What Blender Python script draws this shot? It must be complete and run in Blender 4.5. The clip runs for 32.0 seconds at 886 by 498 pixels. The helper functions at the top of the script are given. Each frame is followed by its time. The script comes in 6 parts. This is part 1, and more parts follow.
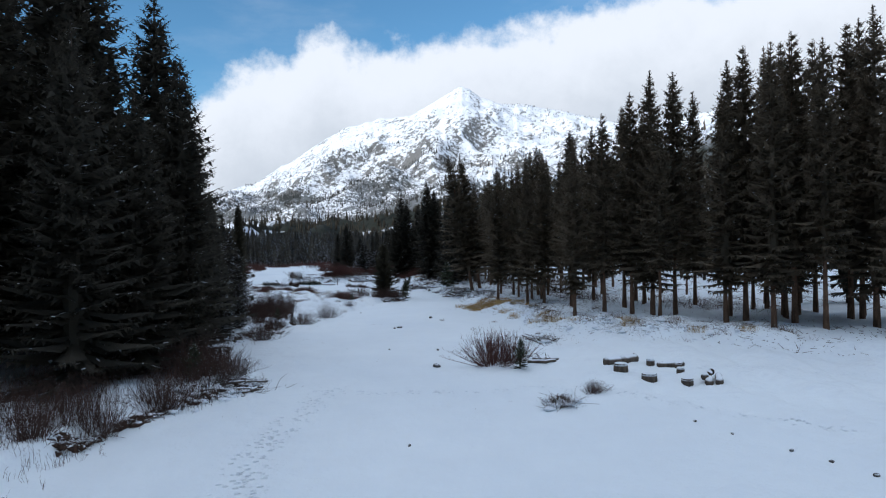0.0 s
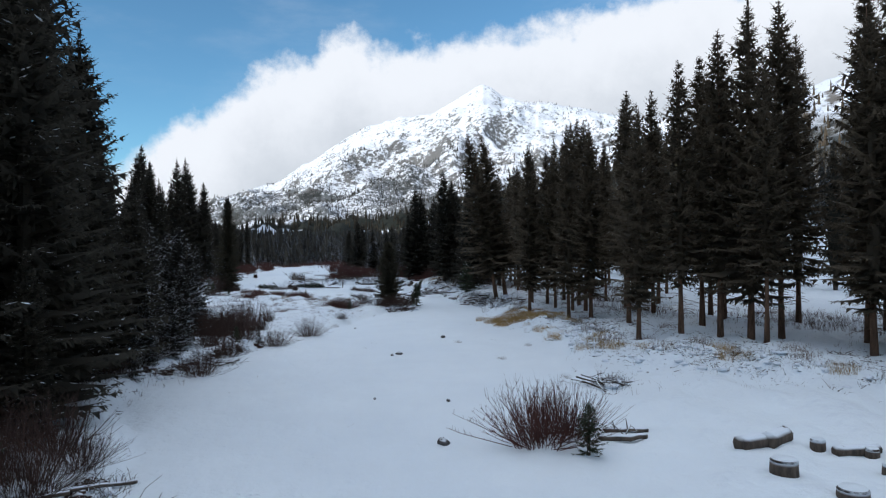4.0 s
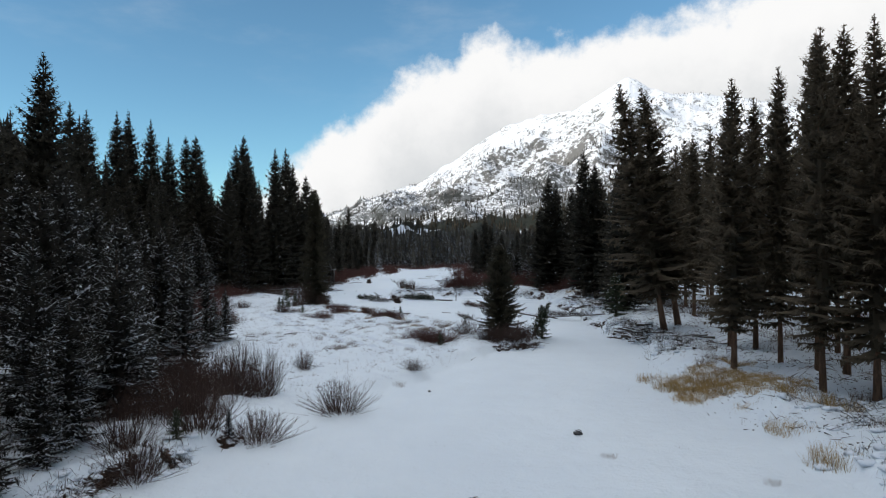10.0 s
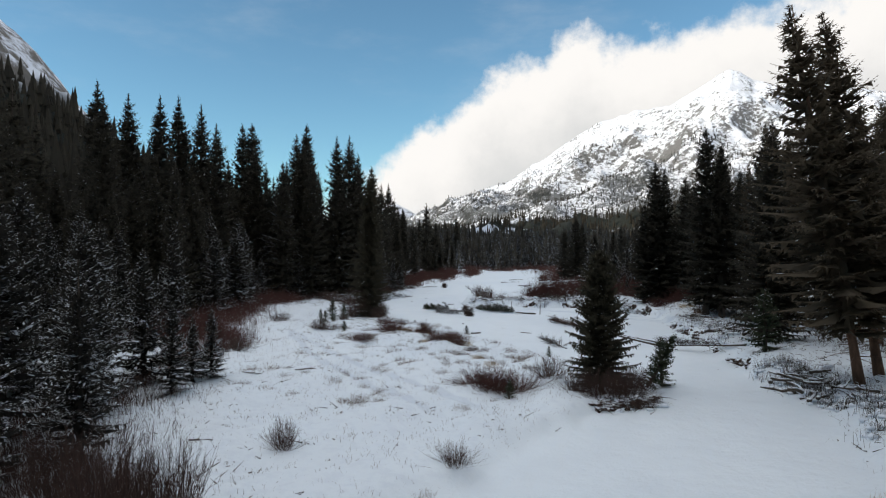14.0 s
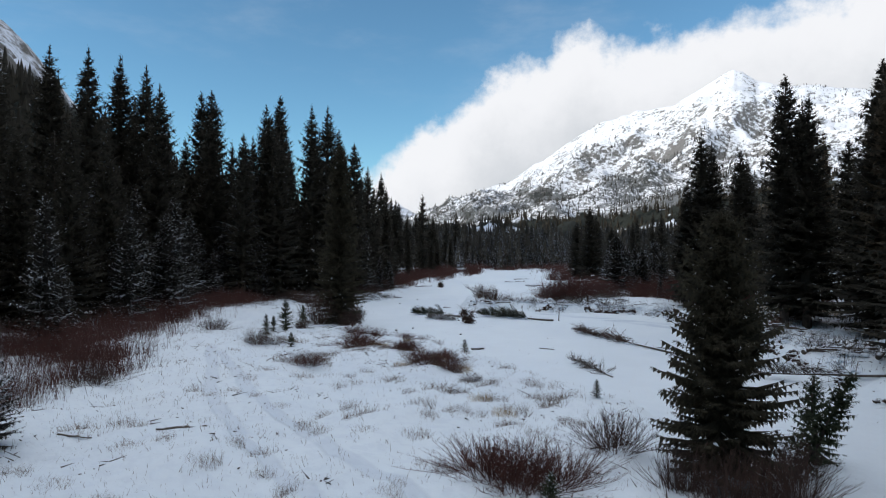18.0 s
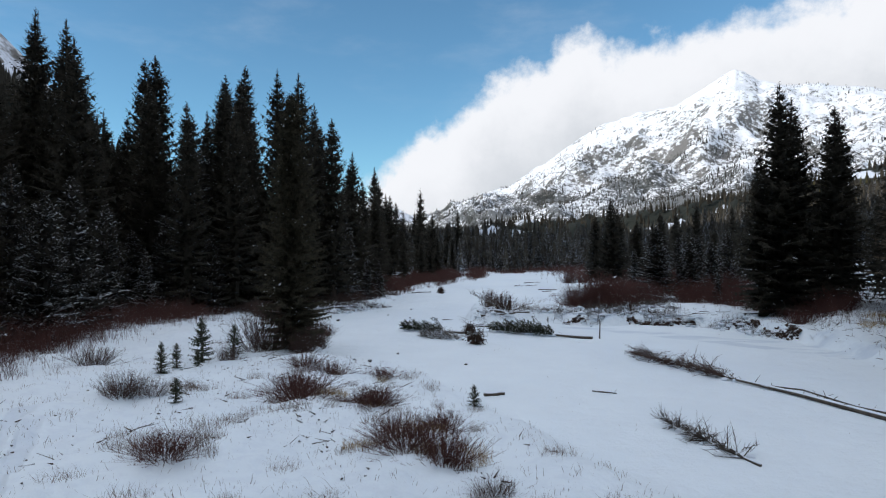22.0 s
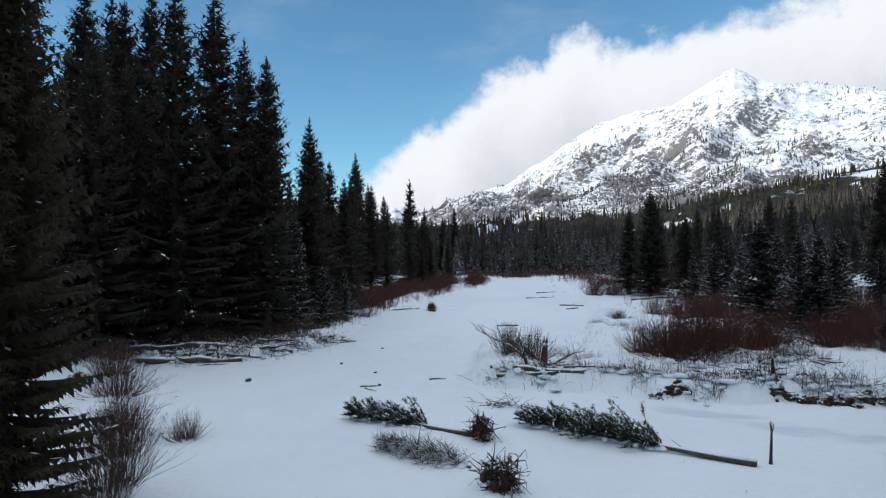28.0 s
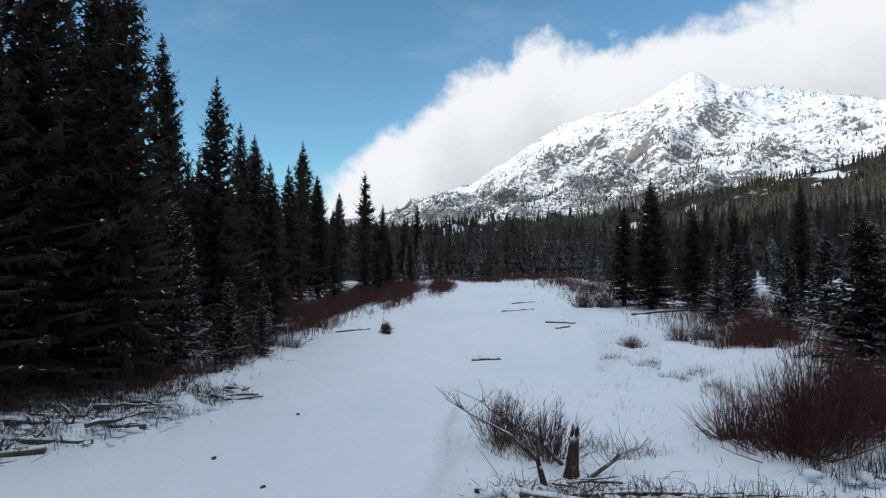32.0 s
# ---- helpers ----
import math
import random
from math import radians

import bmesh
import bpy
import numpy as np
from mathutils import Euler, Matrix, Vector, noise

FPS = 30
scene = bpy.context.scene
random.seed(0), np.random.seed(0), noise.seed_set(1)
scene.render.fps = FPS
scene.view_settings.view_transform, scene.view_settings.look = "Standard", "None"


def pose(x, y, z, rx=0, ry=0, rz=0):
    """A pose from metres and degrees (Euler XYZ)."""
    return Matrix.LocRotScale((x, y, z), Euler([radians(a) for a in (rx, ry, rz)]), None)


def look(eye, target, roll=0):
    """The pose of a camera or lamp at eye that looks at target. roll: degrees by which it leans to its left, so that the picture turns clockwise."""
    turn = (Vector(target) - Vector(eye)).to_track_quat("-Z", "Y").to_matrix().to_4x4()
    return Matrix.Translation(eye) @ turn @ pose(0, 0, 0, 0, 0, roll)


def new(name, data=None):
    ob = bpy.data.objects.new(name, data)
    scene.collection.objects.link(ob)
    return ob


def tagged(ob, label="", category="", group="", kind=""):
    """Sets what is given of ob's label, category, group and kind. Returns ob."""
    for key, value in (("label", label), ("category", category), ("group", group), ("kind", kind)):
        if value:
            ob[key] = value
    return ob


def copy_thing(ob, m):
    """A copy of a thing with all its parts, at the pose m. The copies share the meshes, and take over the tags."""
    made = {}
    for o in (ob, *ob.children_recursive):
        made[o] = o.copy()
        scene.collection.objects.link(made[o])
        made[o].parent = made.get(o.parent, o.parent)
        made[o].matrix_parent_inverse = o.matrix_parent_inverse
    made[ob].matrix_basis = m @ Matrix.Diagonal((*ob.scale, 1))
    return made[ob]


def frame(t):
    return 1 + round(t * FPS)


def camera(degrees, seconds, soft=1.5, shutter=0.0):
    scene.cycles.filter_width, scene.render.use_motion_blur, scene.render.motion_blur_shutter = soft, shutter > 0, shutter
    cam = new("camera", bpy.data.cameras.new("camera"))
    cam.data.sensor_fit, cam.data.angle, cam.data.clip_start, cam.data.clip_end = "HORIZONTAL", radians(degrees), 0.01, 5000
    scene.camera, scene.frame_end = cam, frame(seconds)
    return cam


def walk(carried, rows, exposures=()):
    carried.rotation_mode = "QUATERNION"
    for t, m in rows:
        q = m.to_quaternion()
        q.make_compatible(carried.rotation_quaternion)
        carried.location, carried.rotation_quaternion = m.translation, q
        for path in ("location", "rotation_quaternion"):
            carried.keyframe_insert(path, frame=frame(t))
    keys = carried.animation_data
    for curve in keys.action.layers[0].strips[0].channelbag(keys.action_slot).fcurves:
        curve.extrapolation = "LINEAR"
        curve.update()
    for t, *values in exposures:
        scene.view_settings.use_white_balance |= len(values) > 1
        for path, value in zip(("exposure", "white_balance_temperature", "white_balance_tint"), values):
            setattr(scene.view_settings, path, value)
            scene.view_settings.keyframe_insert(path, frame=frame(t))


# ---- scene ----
cam = camera(67.8, 32.0, 1.15)
PATH = [
    (0, (-6.02, 0.824, 5.988), (-5.511, 2.758, 5.986), -0.8),
    (0.5, (-5.557, 2.472, 5.954), (-5.056, 4.408, 5.953), -0.7),
    (1, (-5.08, 4.155, 5.922), (-4.583, 6.092, 5.92), -0.6),
    (1.5, (-4.625, 5.723, 5.931), (-4.13, 7.661, 5.928), -0.6),
    (2, (-4.152, 7.392, 5.883), (-3.655, 9.329, 5.88), -0.6),
    (2.5, (-3.702, 8.988, 5.874), (-3.21, 10.926, 5.871), -0.6),
    (3, (-3.219, 10.583, 5.875), (-2.733, 12.523, 5.872), -0.7),
    (3.5, (-2.755, 12.224, 5.878), (-2.289, 14.169, 5.874), -0.7),
    (5.5, (-0.919, 18.705, 5.976), (-0.508, 20.662, 5.974), -0.8),
    (6, (-0.456, 20.349, 6.017), (-0.058, 22.309, 6.015), -0.8),
    (6.5, (-0.029, 21.997, 6.03), (0.364, 23.958, 6.028), -0.8),
    (7, (0.382, 23.679, 6.069), (0.768, 25.641, 6.066), -0.7),
    (7.5, (0.808, 25.354, 6.104), (1.156, 27.323, 6.102), -0.7),
    (8, (1.213, 27.02, 6.118), (1.495, 29.0, 6.118), -0.7),
    (8.5, (1.6, 28.657, 6.127), (1.822, 30.644, 6.128), -0.8),
    (9, (1.88, 30.2, 6.228), (2.032, 32.195, 6.227), -0.5),
    (9.5, (2.171, 31.926, 6.281), (2.254, 33.925, 6.28), -0.3),
    (10, (2.464, 33.65, 6.303), (2.491, 35.65, 6.303), -0.5),
    (10.5, (2.754, 35.413, 6.334), (2.715, 37.413, 6.335), -0.5),
    (11, (2.911, 37.061, 6.357), (2.778, 39.057, 6.36), -0.4),
    (11.5, (3.154, 38.579, 6.43), (2.963, 40.57, 6.431), -0.4),
    (12, (3.269, 40.247, 6.468), (3.074, 42.237, 6.469), -0.3),
    (12.5, (3.332, 41.965, 6.543), (3.115, 43.953, 6.544), -0.3),
    (13, (3.373, 43.594, 6.589), (3.133, 45.58, 6.591), -0.2),
    (13.5, (3.367, 45.275, 6.611), (3.127, 47.261, 6.61), -0.1),
    (14, (3.339, 46.903, 6.58), (3.099, 48.889, 6.579), 0.0),
    (14.5, (3.302, 48.611, 6.509), (3.06, 50.596, 6.507), -0.0),
    (16.5, (2.766, 55.562, 6.006), (2.525, 57.548, 6.005), 0.1),
    (17, (2.575, 57.354, 5.867), (2.335, 59.34, 5.866), 0.2),
    (17.5, (2.388, 59.15, 5.756), (2.148, 61.135, 5.756), 0.2),
    (18, (2.235, 60.906, 5.645), (1.994, 62.891, 5.645), 0.3),
    (18.5, (2.084, 62.67, 5.455), (1.842, 64.656, 5.457), 0.1),
    (19, (1.916, 64.53, 5.266), (1.672, 66.515, 5.269), 0.0),
    (19.5, (1.728, 66.194, 5.127), (1.484, 68.179, 5.132), 0.0),
    (20, (1.567, 67.954, 4.978), (1.322, 69.939, 4.986), -0.1),
    (20.5, (1.407, 69.684, 4.918), (1.162, 71.669, 4.928), -0.2),
    (21, (1.212, 71.437, 4.911), (0.965, 73.422, 4.922), -0.3),
    (21.5, (1.099, 73.027, 4.944), (0.852, 75.011, 4.957), -0.4),
    (22, (0.865, 74.768, 4.969), (0.617, 76.752, 4.984), -0.5),
    (22.5, (0.688, 76.431, 5.011), (0.439, 78.415, 5.026), -0.4),
    (23, (0.466, 78.188, 5.102), (0.218, 80.173, 5.114), -0.4),
    (23.5, (0.287, 79.954, 5.103), (0.047, 81.94, 5.115), -0.3),
    (24, (0.059, 81.798, 5.102), (-0.177, 83.784, 5.113), -0.2),
    (24.5, (-0.161, 83.593, 5.117), (-0.397, 85.579, 5.128), -0.1),
    (25, (-0.399, 85.38, 5.172), (-0.635, 87.366, 5.182), 0.0),
    (25.5, (-0.601, 87.139, 5.244), (-0.837, 89.125, 5.252), 0.0),
    (27.5, (-1.19, 93.798, 5.487), (-1.426, 95.784, 5.498), -0.2),
    (28, (-1.384, 95.514, 5.558), (-1.619, 97.5, 5.568), -0.2),
    (28.5, (-1.552, 97.239, 5.607), (-1.786, 99.225, 5.617), -0.2),
    (29, (-1.718, 98.979, 5.656), (-1.947, 100.966, 5.667), -0.2),
    (29.5, (-1.865, 100.731, 5.701), (-2.045, 102.723, 5.712), -0.2),
    (30, (-2.026, 102.427, 5.741), (-2.168, 104.422, 5.751), -0.2),
    (30.5, (-2.171, 104.128, 5.766), (-2.298, 106.124, 5.777), -0.2),
    (31, (-2.281, 105.794, 5.819), (-2.41, 107.79, 5.831), -0.2),
    (31.5, (-2.38, 107.42, 5.904), (-2.508, 109.415, 5.914), -0.2),
    (32, (-2.442, 108.989, 5.928), (-2.57, 110.985, 5.939), -0.3),
]
# the clip's white balance and exposure drift a little on the way
BALANCE = [(0.0, 0.0, 6350, 10), (3.0, 0.0, 6500, 10), (8.0, 0.05, 6850, 10), (13.0, 0.08, 7450, 11), (15.5, 0.05, 7250, 11), (17.0, 0.0, 6850, 11), (20.5, 0.02, 7050, 11), (22.5, 0.02, 6700, 11), (25.0, 0.03, 6500, 10), (28.0, 0.03, 6750, 10), (32.0, 0.0, 6850, 10)]
walk(cam, [(t, look(eye, target, roll)) for t, eye, target, roll in PATH], BALANCE)

# ---- daylight: sky, one cloud bank, the low sun behind the ridge ----
SUN_AZ, SUN_EL = radians(-112), radians(24)   # clockwise from +y; the sun stands to the left, behind the ridge
world = bpy.data.worlds.new("sky")
scene.world = world
world.use_nodes = True
wt = world.node_tree
wt.nodes.clear()


def wnode(kind, **kw):
    n = wt.nodes.new(kind)
    for k, v in kw.items():
        if k == "op":
            n.operation = v
        else:
            n.inputs[k].default_value = v
    return n


def wmath(op, a, b=None, c=None):
    n = wt.nodes.new("ShaderNodeMath")
    n.operation = op
    for i, v in enumerate((a, b, c)):
        if v is None:
            continue
        if isinstance(v, (int, float)):
            n.inputs[i].default_value = v
        else:
            wt.links.new(v, n.inputs[i])
    return n.outputs[0]


def wstep(v, lo, hi, a=0.0, b=1.0):
    n = wt.nodes.new("ShaderNodeMapRange")
    n.interpolation_type = "SMOOTHSTEP"
    wt.links.new(v, n.inputs[0])
    for i, x in ((1, lo), (2, hi), (3, a), (4, b)):
        if isinstance(x, (int, float)):
            n.inputs[i].default_value = x
        else:
            wt.links.new(x, n.inputs[i])
    return n.outputs[0]


sky = wt.nodes.new("ShaderNodeTexSky")
sky.sky_type = "NISHITA"
sky.sun_disc = False
sky.sun_elevation = SUN_EL
sky.sun_rotation = SUN_AZ
sky.altitude = 1500.0
sky.air_density, sky.dust_density, sky.ozone_density = 1.0, 0.3, 2.5
coord = wt.nodes.new("ShaderNodeTexCoord")
sep = wt.nodes.new("ShaderNodeSeparateXYZ")
wt.links.new(coord.outputs["Generated"], sep.inputs[0])
vx, vy, vz = sep.outputs
azim = wmath("MULTIPLY", wmath("ARCTAN2", vx, vy), 57.2958)
elev = wmath("MULTIPLY", wmath("ARCSINE", vz), 57.2958)


def wnoise(scale, detail, rough, stretch=(1, 1, 1)):
    m = wt.nodes.new("ShaderNodeMapping")
    m.inputs["Scale"].default_value = stretch
    wt.links.new(coord.outputs["Generated"], m.inputs[0])
    n = wnode("ShaderNodeTexNoise", Scale=scale, Detail=detail, Roughness=rough)
    wt.links.new(m.outputs[0], n.inputs["Vector"])
    return n.outputs["Fac"]


# the cloud's upper edge climbs to the right; billows and wisps roughen it
edge = wmath("ADD", wmath("ADD", wstep(azim, -18.0, -6.0, 4.4, 10.2), wstep(azim, -7.5, -1.5, 0.0, 5.6)), wstep(azim, 0.0, 36.0, 0.0, 4.6))
edge = wmath("ADD", edge, wmath("MULTIPLY", wstep(azim, 1.5, 4.5), wstep(azim, 8.5, 5.0, 0.0, 1.6)))
billow = wmath("MULTIPLY", wmath("SUBTRACT", wnoise(9.0, 9.0, 0.62), 0.5), 7.0)
wisp = wmath("MULTIPLY", wmath("SUBTRACT", wnoise(30.0, 6.0, 0.6), 0.5), 3.2)
depth = wmath("SUBTRACT", wmath("ADD", wmath("ADD", edge, billow), wisp), elev)
cloud = wmath("MULTIPLY", wstep(depth, -0.8, 1.6), wstep(azim, -21.0, -12.0))
veil = wmath("MULTIPLY", wstep(wnoise(5.0, 7.0, 0.6, (1, 1, 3)), 0.48, 0.8), wstep(elev, 4.0, 25.0, 0.0, 0.14))
added_deck = wstep(wmath("ADD", elev, wmath("MULTIPLY", wnoise(4.0, 6.0, 0.6), 10.0)), 32.0, 50.0)   # unseen cloud deck overhead, added to brighten the snow
cover = wmath("MAXIMUM", wmath("MAXIMUM", cloud, veil), added_deck)
ramp = wt.nodes.new("ShaderNodeMixRGB")
wt.links.new(wstep(wmath("ADD", depth, wmath("MULTIPLY", wnoise(6.0, 5.0, 0.5), 4.0)), 4.0, 14.0), ramp.inputs[0])
ramp.inputs[1].default_value = (0.87, 0.92, 1.0, 1)
ramp.inputs[2].default_value = (0.60, 0.66, 0.74, 1)
bg_sky = wnode("ShaderNodeBackground", Strength=0.16)
tint = wt.nodes.new("ShaderNodeMixRGB")
tint.blend_type = "MULTIPLY"
tint.inputs[0].default_value = 1.0
tint.inputs[2].default_value = (0.66, 0.97, 1.0, 1)
wt.links.new(sky.outputs[0], tint.inputs[1])
wt.links.new(tint.outputs[0], bg_sky.inputs[0])
bg_cloud = wnode("ShaderNodeBackground", Strength=1.0)
deck = wt.nodes.new("ShaderNodeMixRGB")
wt.links.new(added_deck, deck.inputs[0])
wt.links.new(ramp.outputs[0], deck.inputs[1])
lit = wt.nodes.new("ShaderNodeMixRGB")   # the added deck is brighter towards the hidden sun, to lift the right bank
wt.links.new(wstep(vx, -0.7, 0.7), lit.inputs[0])
lit.inputs[1].default_value = (0.98, 1.08, 1.24, 1)
lit.inputs[2].default_value = (0.56, 0.64, 0.78, 1)
wt.links.new(lit.outputs[0], deck.inputs[2])
wt.links.new(deck.outputs[0], bg_cloud.inputs[0])
mixw = wt.nodes.new("ShaderNodeMixShader")
wt.links.new(cover, mixw.inputs[0])
wt.links.new(bg_sky.outputs[0], mixw.inputs[1])
wt.links.new(bg_cloud.outputs[0], mixw.inputs[2])
wout = wt.nodes.new("ShaderNodeOutputWorld")
wt.links.new(mixw.outputs[0], wout.inputs[0])

sun_data = bpy.data.lights.new("sun", "SUN")
sun_data.energy, sun_data.angle, sun_data.color = 3.0, radians(0.5), (1.0, 0.95, 0.88)
sun = new("sun", sun_data)
sun_way = Vector((math.sin(SUN_AZ) * math.cos(SUN_EL), math.cos(SUN_AZ) * math.cos(SUN_EL), math.sin(SUN_EL)))
sun.matrix_world = look((0, 0, 300), Vector((0, 0, 300)) - sun_way)

# ---- materials ----
import functools

class Mat:
    """A node material with short forms for its parts."""

    def __init__(self, name, rough=0.8, spec=0.3):
        self.m = bpy.data.materials.new(name)
        self.m.use_nodes = True
        self.t = self.m.node_tree
        self.b = self.t.nodes["Principled BSDF"]
        self.b.inputs["Roughness"].default_value = rough
        self.b.inputs["Specular IOR Level"].default_value = spec

    def put(self, value, socket):
        if hasattr(value, "links") or isinstance(value, bpy.types.NodeSocket):
            self.t.links.new(value, socket)
        elif isinstance(value, tuple) and len(value) == 3 and socket.type == "RGBA":
            socket.default_value = (*value, 1)
        else:
            socket.default_value = value

    def where(self, kind="Object"):
        return self.t.nodes.new("ShaderNodeTexCoord").outputs[kind]

    def world(self):
        return self.t.nodes.new("ShaderNodeNewGeometry").outputs["Position"]

    def noise(self, scale, detail=4.0, rough=0.55, at=None, stretch=(1, 1, 1)):
        m = self.t.nodes.new("ShaderNodeMapping")
        m.inputs["Scale"].default_value = stretch
        self.t.links.new(at or self.where(), m.inputs[0])
        n = self.t.nodes.new("ShaderNodeTexNoise")
        n.inputs["Scale"].default_value, n.inputs["Detail"].default_value, n.inputs["Roughness"].default_value = scale, detail, rough
        self.t.links.new(m.outputs[0], n.inputs["Vector"])
        return n.outputs["Fac"]

    def cells(self, scale, at=None):
        n = self.t.nodes.new("ShaderNodeTexVoronoi")
        n.inputs["Scale"].default_value = scale
        self.t.links.new(at or self.where(), n.inputs["Vector"])
        return n.outputs["Distance"]

    def math(self, op, a, b=0.0):
        n = self.t.nodes.new("ShaderNodeMath")
        n.operation = op
        self.put(a, n.inputs[0])
        self.put(b, n.inputs[1])
        return n.outputs[0]

    def step(self, v, lo, hi, a=0.0, b=1.0):
        n = self.t.nodes.new("ShaderNodeMapRange")
        n.interpolation_type = "SMOOTHSTEP"
        for i, x in enumerate((v, lo, hi, a, b)):
            self.put(x, n.inputs[i])
        return n.outputs[0]

    def mix(self, f, a, b, blend="MIX"):
        n = self.t.nodes.new("ShaderNodeMixRGB")
        n.blend_type = blend
        for i, x in enumerate((f, a, b)):
            self.put(x, n.inputs[i])
        return n.outputs[0]

    def up(self):
        s = self.t.nodes.new("ShaderNodeSeparateXYZ")
        self.t.links.new(self.t.nodes.new("ShaderNodeNewGeometry").outputs["Normal"], s.inputs[0])
        return s.outputs[2]

    def axis(self, v):
        s = self.t.nodes.new("ShaderNodeSeparateXYZ")
        self.t.links.new(v, s.inputs[0])
        return s.outputs

    def each(self):
        return self.t.nodes.new("ShaderNodeObjectInfo").outputs["Random"]

    def island(self):
        return self.t.nodes.new("ShaderNodeNewGeometry").outputs["Random Per Island"]

    def bump(self, h, strength=0.4, dist=0.05):
        n = self.t.nodes.new("ShaderNodeBump")
        n.inputs["Strength"].default_value, n.inputs["Distance"].default_value = strength, dist
        self.t.links.new(h, n.inputs["Height"])
        self.t.links.new(n.outputs[0], self.b.inputs["Normal"])

    def colour(self, v):
        self.put(v, self.b.inputs["Base Color"])
        return self

    def roughness(self, v):
        self.put(v, self.b.inputs["Roughness"])


SNOW = (0.80, 0.85, 0.90)


def snow_ground():
    k = Mat("snow_cover", 0.7, 0.25)
    p = k.world()
    broad = k.noise(0.09, 5.0, 0.55, p, (1.0, 0.6, 1))
    thin = k.step(k.noise(0.5, 6.0, 0.6, p), 0.3, 0.75)
    grain = k.noise(9.0, 5.0, 0.65, p)
    base = k.mix(k.step(broad, 0.35, 0.68), (0.83, 0.89, 0.925), (0.77, 0.835, 0.885))
    base = k.mix(k.math("MULTIPLY", thin, 0.3), base, (0.73, 0.785, 0.83))
    # thin litter of bark, needles and stalks that shows through away from the ice
    z = k.axis(p)[2]
    litter = k.math("MULTIPLY", k.step(k.noise(3.2, 8.0, 0.72, p), 0.60, 0.72), k.step(z, 0.25, 0.9))
    litter = k.math("MULTIPLY", litter, k.step(k.noise(0.22, 3.0, 0.5, p), 0.42, 0.62))
    # blue-grey mottle: small shadows of humps and prints painted into the colour
    mottle = k.math("MULTIPLY", k.step(k.noise(2.6, 6.0, 0.65, p), 0.46, 0.62), k.step(z, 0.12, 0.4))
    base = k.mix(k.math("MULTIPLY", mottle, 0.2), base, (0.58, 0.63, 0.72))
    base = k.mix(k.math("MULTIPLY", litter, 0.3), base, (0.20, 0.16, 0.12))
    earth = k.math("MULTIPLY", k.step(k.up(), 0.80, 0.55), k.step(k.noise(2.2, 5.0, 0.6, p), 0.38, 0.6))
    base = k.mix(earth, base, (0.055, 0.04, 0.03))
    k.colour(base)
    # trodden trails: dents within a band on either side of a line across the snow
    x, y = k.axis(p)[0], k.axis(p)[1]
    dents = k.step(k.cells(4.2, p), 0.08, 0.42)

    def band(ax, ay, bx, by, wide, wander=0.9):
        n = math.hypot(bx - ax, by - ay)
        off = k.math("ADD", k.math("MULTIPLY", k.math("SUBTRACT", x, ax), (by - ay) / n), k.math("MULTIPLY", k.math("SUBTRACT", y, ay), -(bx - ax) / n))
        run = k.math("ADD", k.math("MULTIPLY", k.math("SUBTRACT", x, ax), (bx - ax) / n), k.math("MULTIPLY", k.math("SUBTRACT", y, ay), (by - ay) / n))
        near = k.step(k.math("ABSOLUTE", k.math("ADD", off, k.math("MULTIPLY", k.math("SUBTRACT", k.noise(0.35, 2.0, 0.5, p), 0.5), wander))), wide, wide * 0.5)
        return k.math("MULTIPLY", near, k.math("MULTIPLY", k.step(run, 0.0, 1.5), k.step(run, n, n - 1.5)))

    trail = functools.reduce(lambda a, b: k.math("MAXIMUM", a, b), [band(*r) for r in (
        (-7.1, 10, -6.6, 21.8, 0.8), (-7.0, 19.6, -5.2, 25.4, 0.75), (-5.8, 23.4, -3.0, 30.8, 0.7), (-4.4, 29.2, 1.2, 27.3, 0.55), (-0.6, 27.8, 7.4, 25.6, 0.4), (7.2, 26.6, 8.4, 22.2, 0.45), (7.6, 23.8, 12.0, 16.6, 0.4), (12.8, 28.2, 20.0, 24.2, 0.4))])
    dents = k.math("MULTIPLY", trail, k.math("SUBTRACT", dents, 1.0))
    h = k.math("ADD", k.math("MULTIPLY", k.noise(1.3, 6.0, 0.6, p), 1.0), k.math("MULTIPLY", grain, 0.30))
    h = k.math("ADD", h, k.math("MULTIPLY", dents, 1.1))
    h = k.math("ADD", h, k.math("MULTIPLY", k.noise(0.5, 4.0, 0.6, p), 1.6))
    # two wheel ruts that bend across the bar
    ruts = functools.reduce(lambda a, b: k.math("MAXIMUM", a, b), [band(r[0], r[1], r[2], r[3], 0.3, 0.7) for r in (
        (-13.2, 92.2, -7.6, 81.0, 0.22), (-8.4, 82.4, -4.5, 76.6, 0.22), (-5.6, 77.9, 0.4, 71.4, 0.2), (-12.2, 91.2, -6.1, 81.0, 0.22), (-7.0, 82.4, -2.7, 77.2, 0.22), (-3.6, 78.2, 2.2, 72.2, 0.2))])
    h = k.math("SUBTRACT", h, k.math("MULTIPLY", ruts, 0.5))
    # packed snow in the dents, darkened to paint in their weak hollow shade
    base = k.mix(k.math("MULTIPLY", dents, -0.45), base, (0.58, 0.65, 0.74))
    # rut shade painted as a blue-grey tint, as the bump shades little
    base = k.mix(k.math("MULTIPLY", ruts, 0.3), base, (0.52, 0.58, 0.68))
    # thin ice under the snow along the cut bank
    ice = k.math("MULTIPLY", k.math("MAXIMUM", band(3.0, 120.2, 17.0, 110.2, 1.0, 2.4), band(8.0, 116.0, 17.5, 106.0, 0.8, 2.4)), k.step(k.noise(0.5, 4.0, 0.6, p, (0.6, 1.6, 1)), 0.35, 0.6))
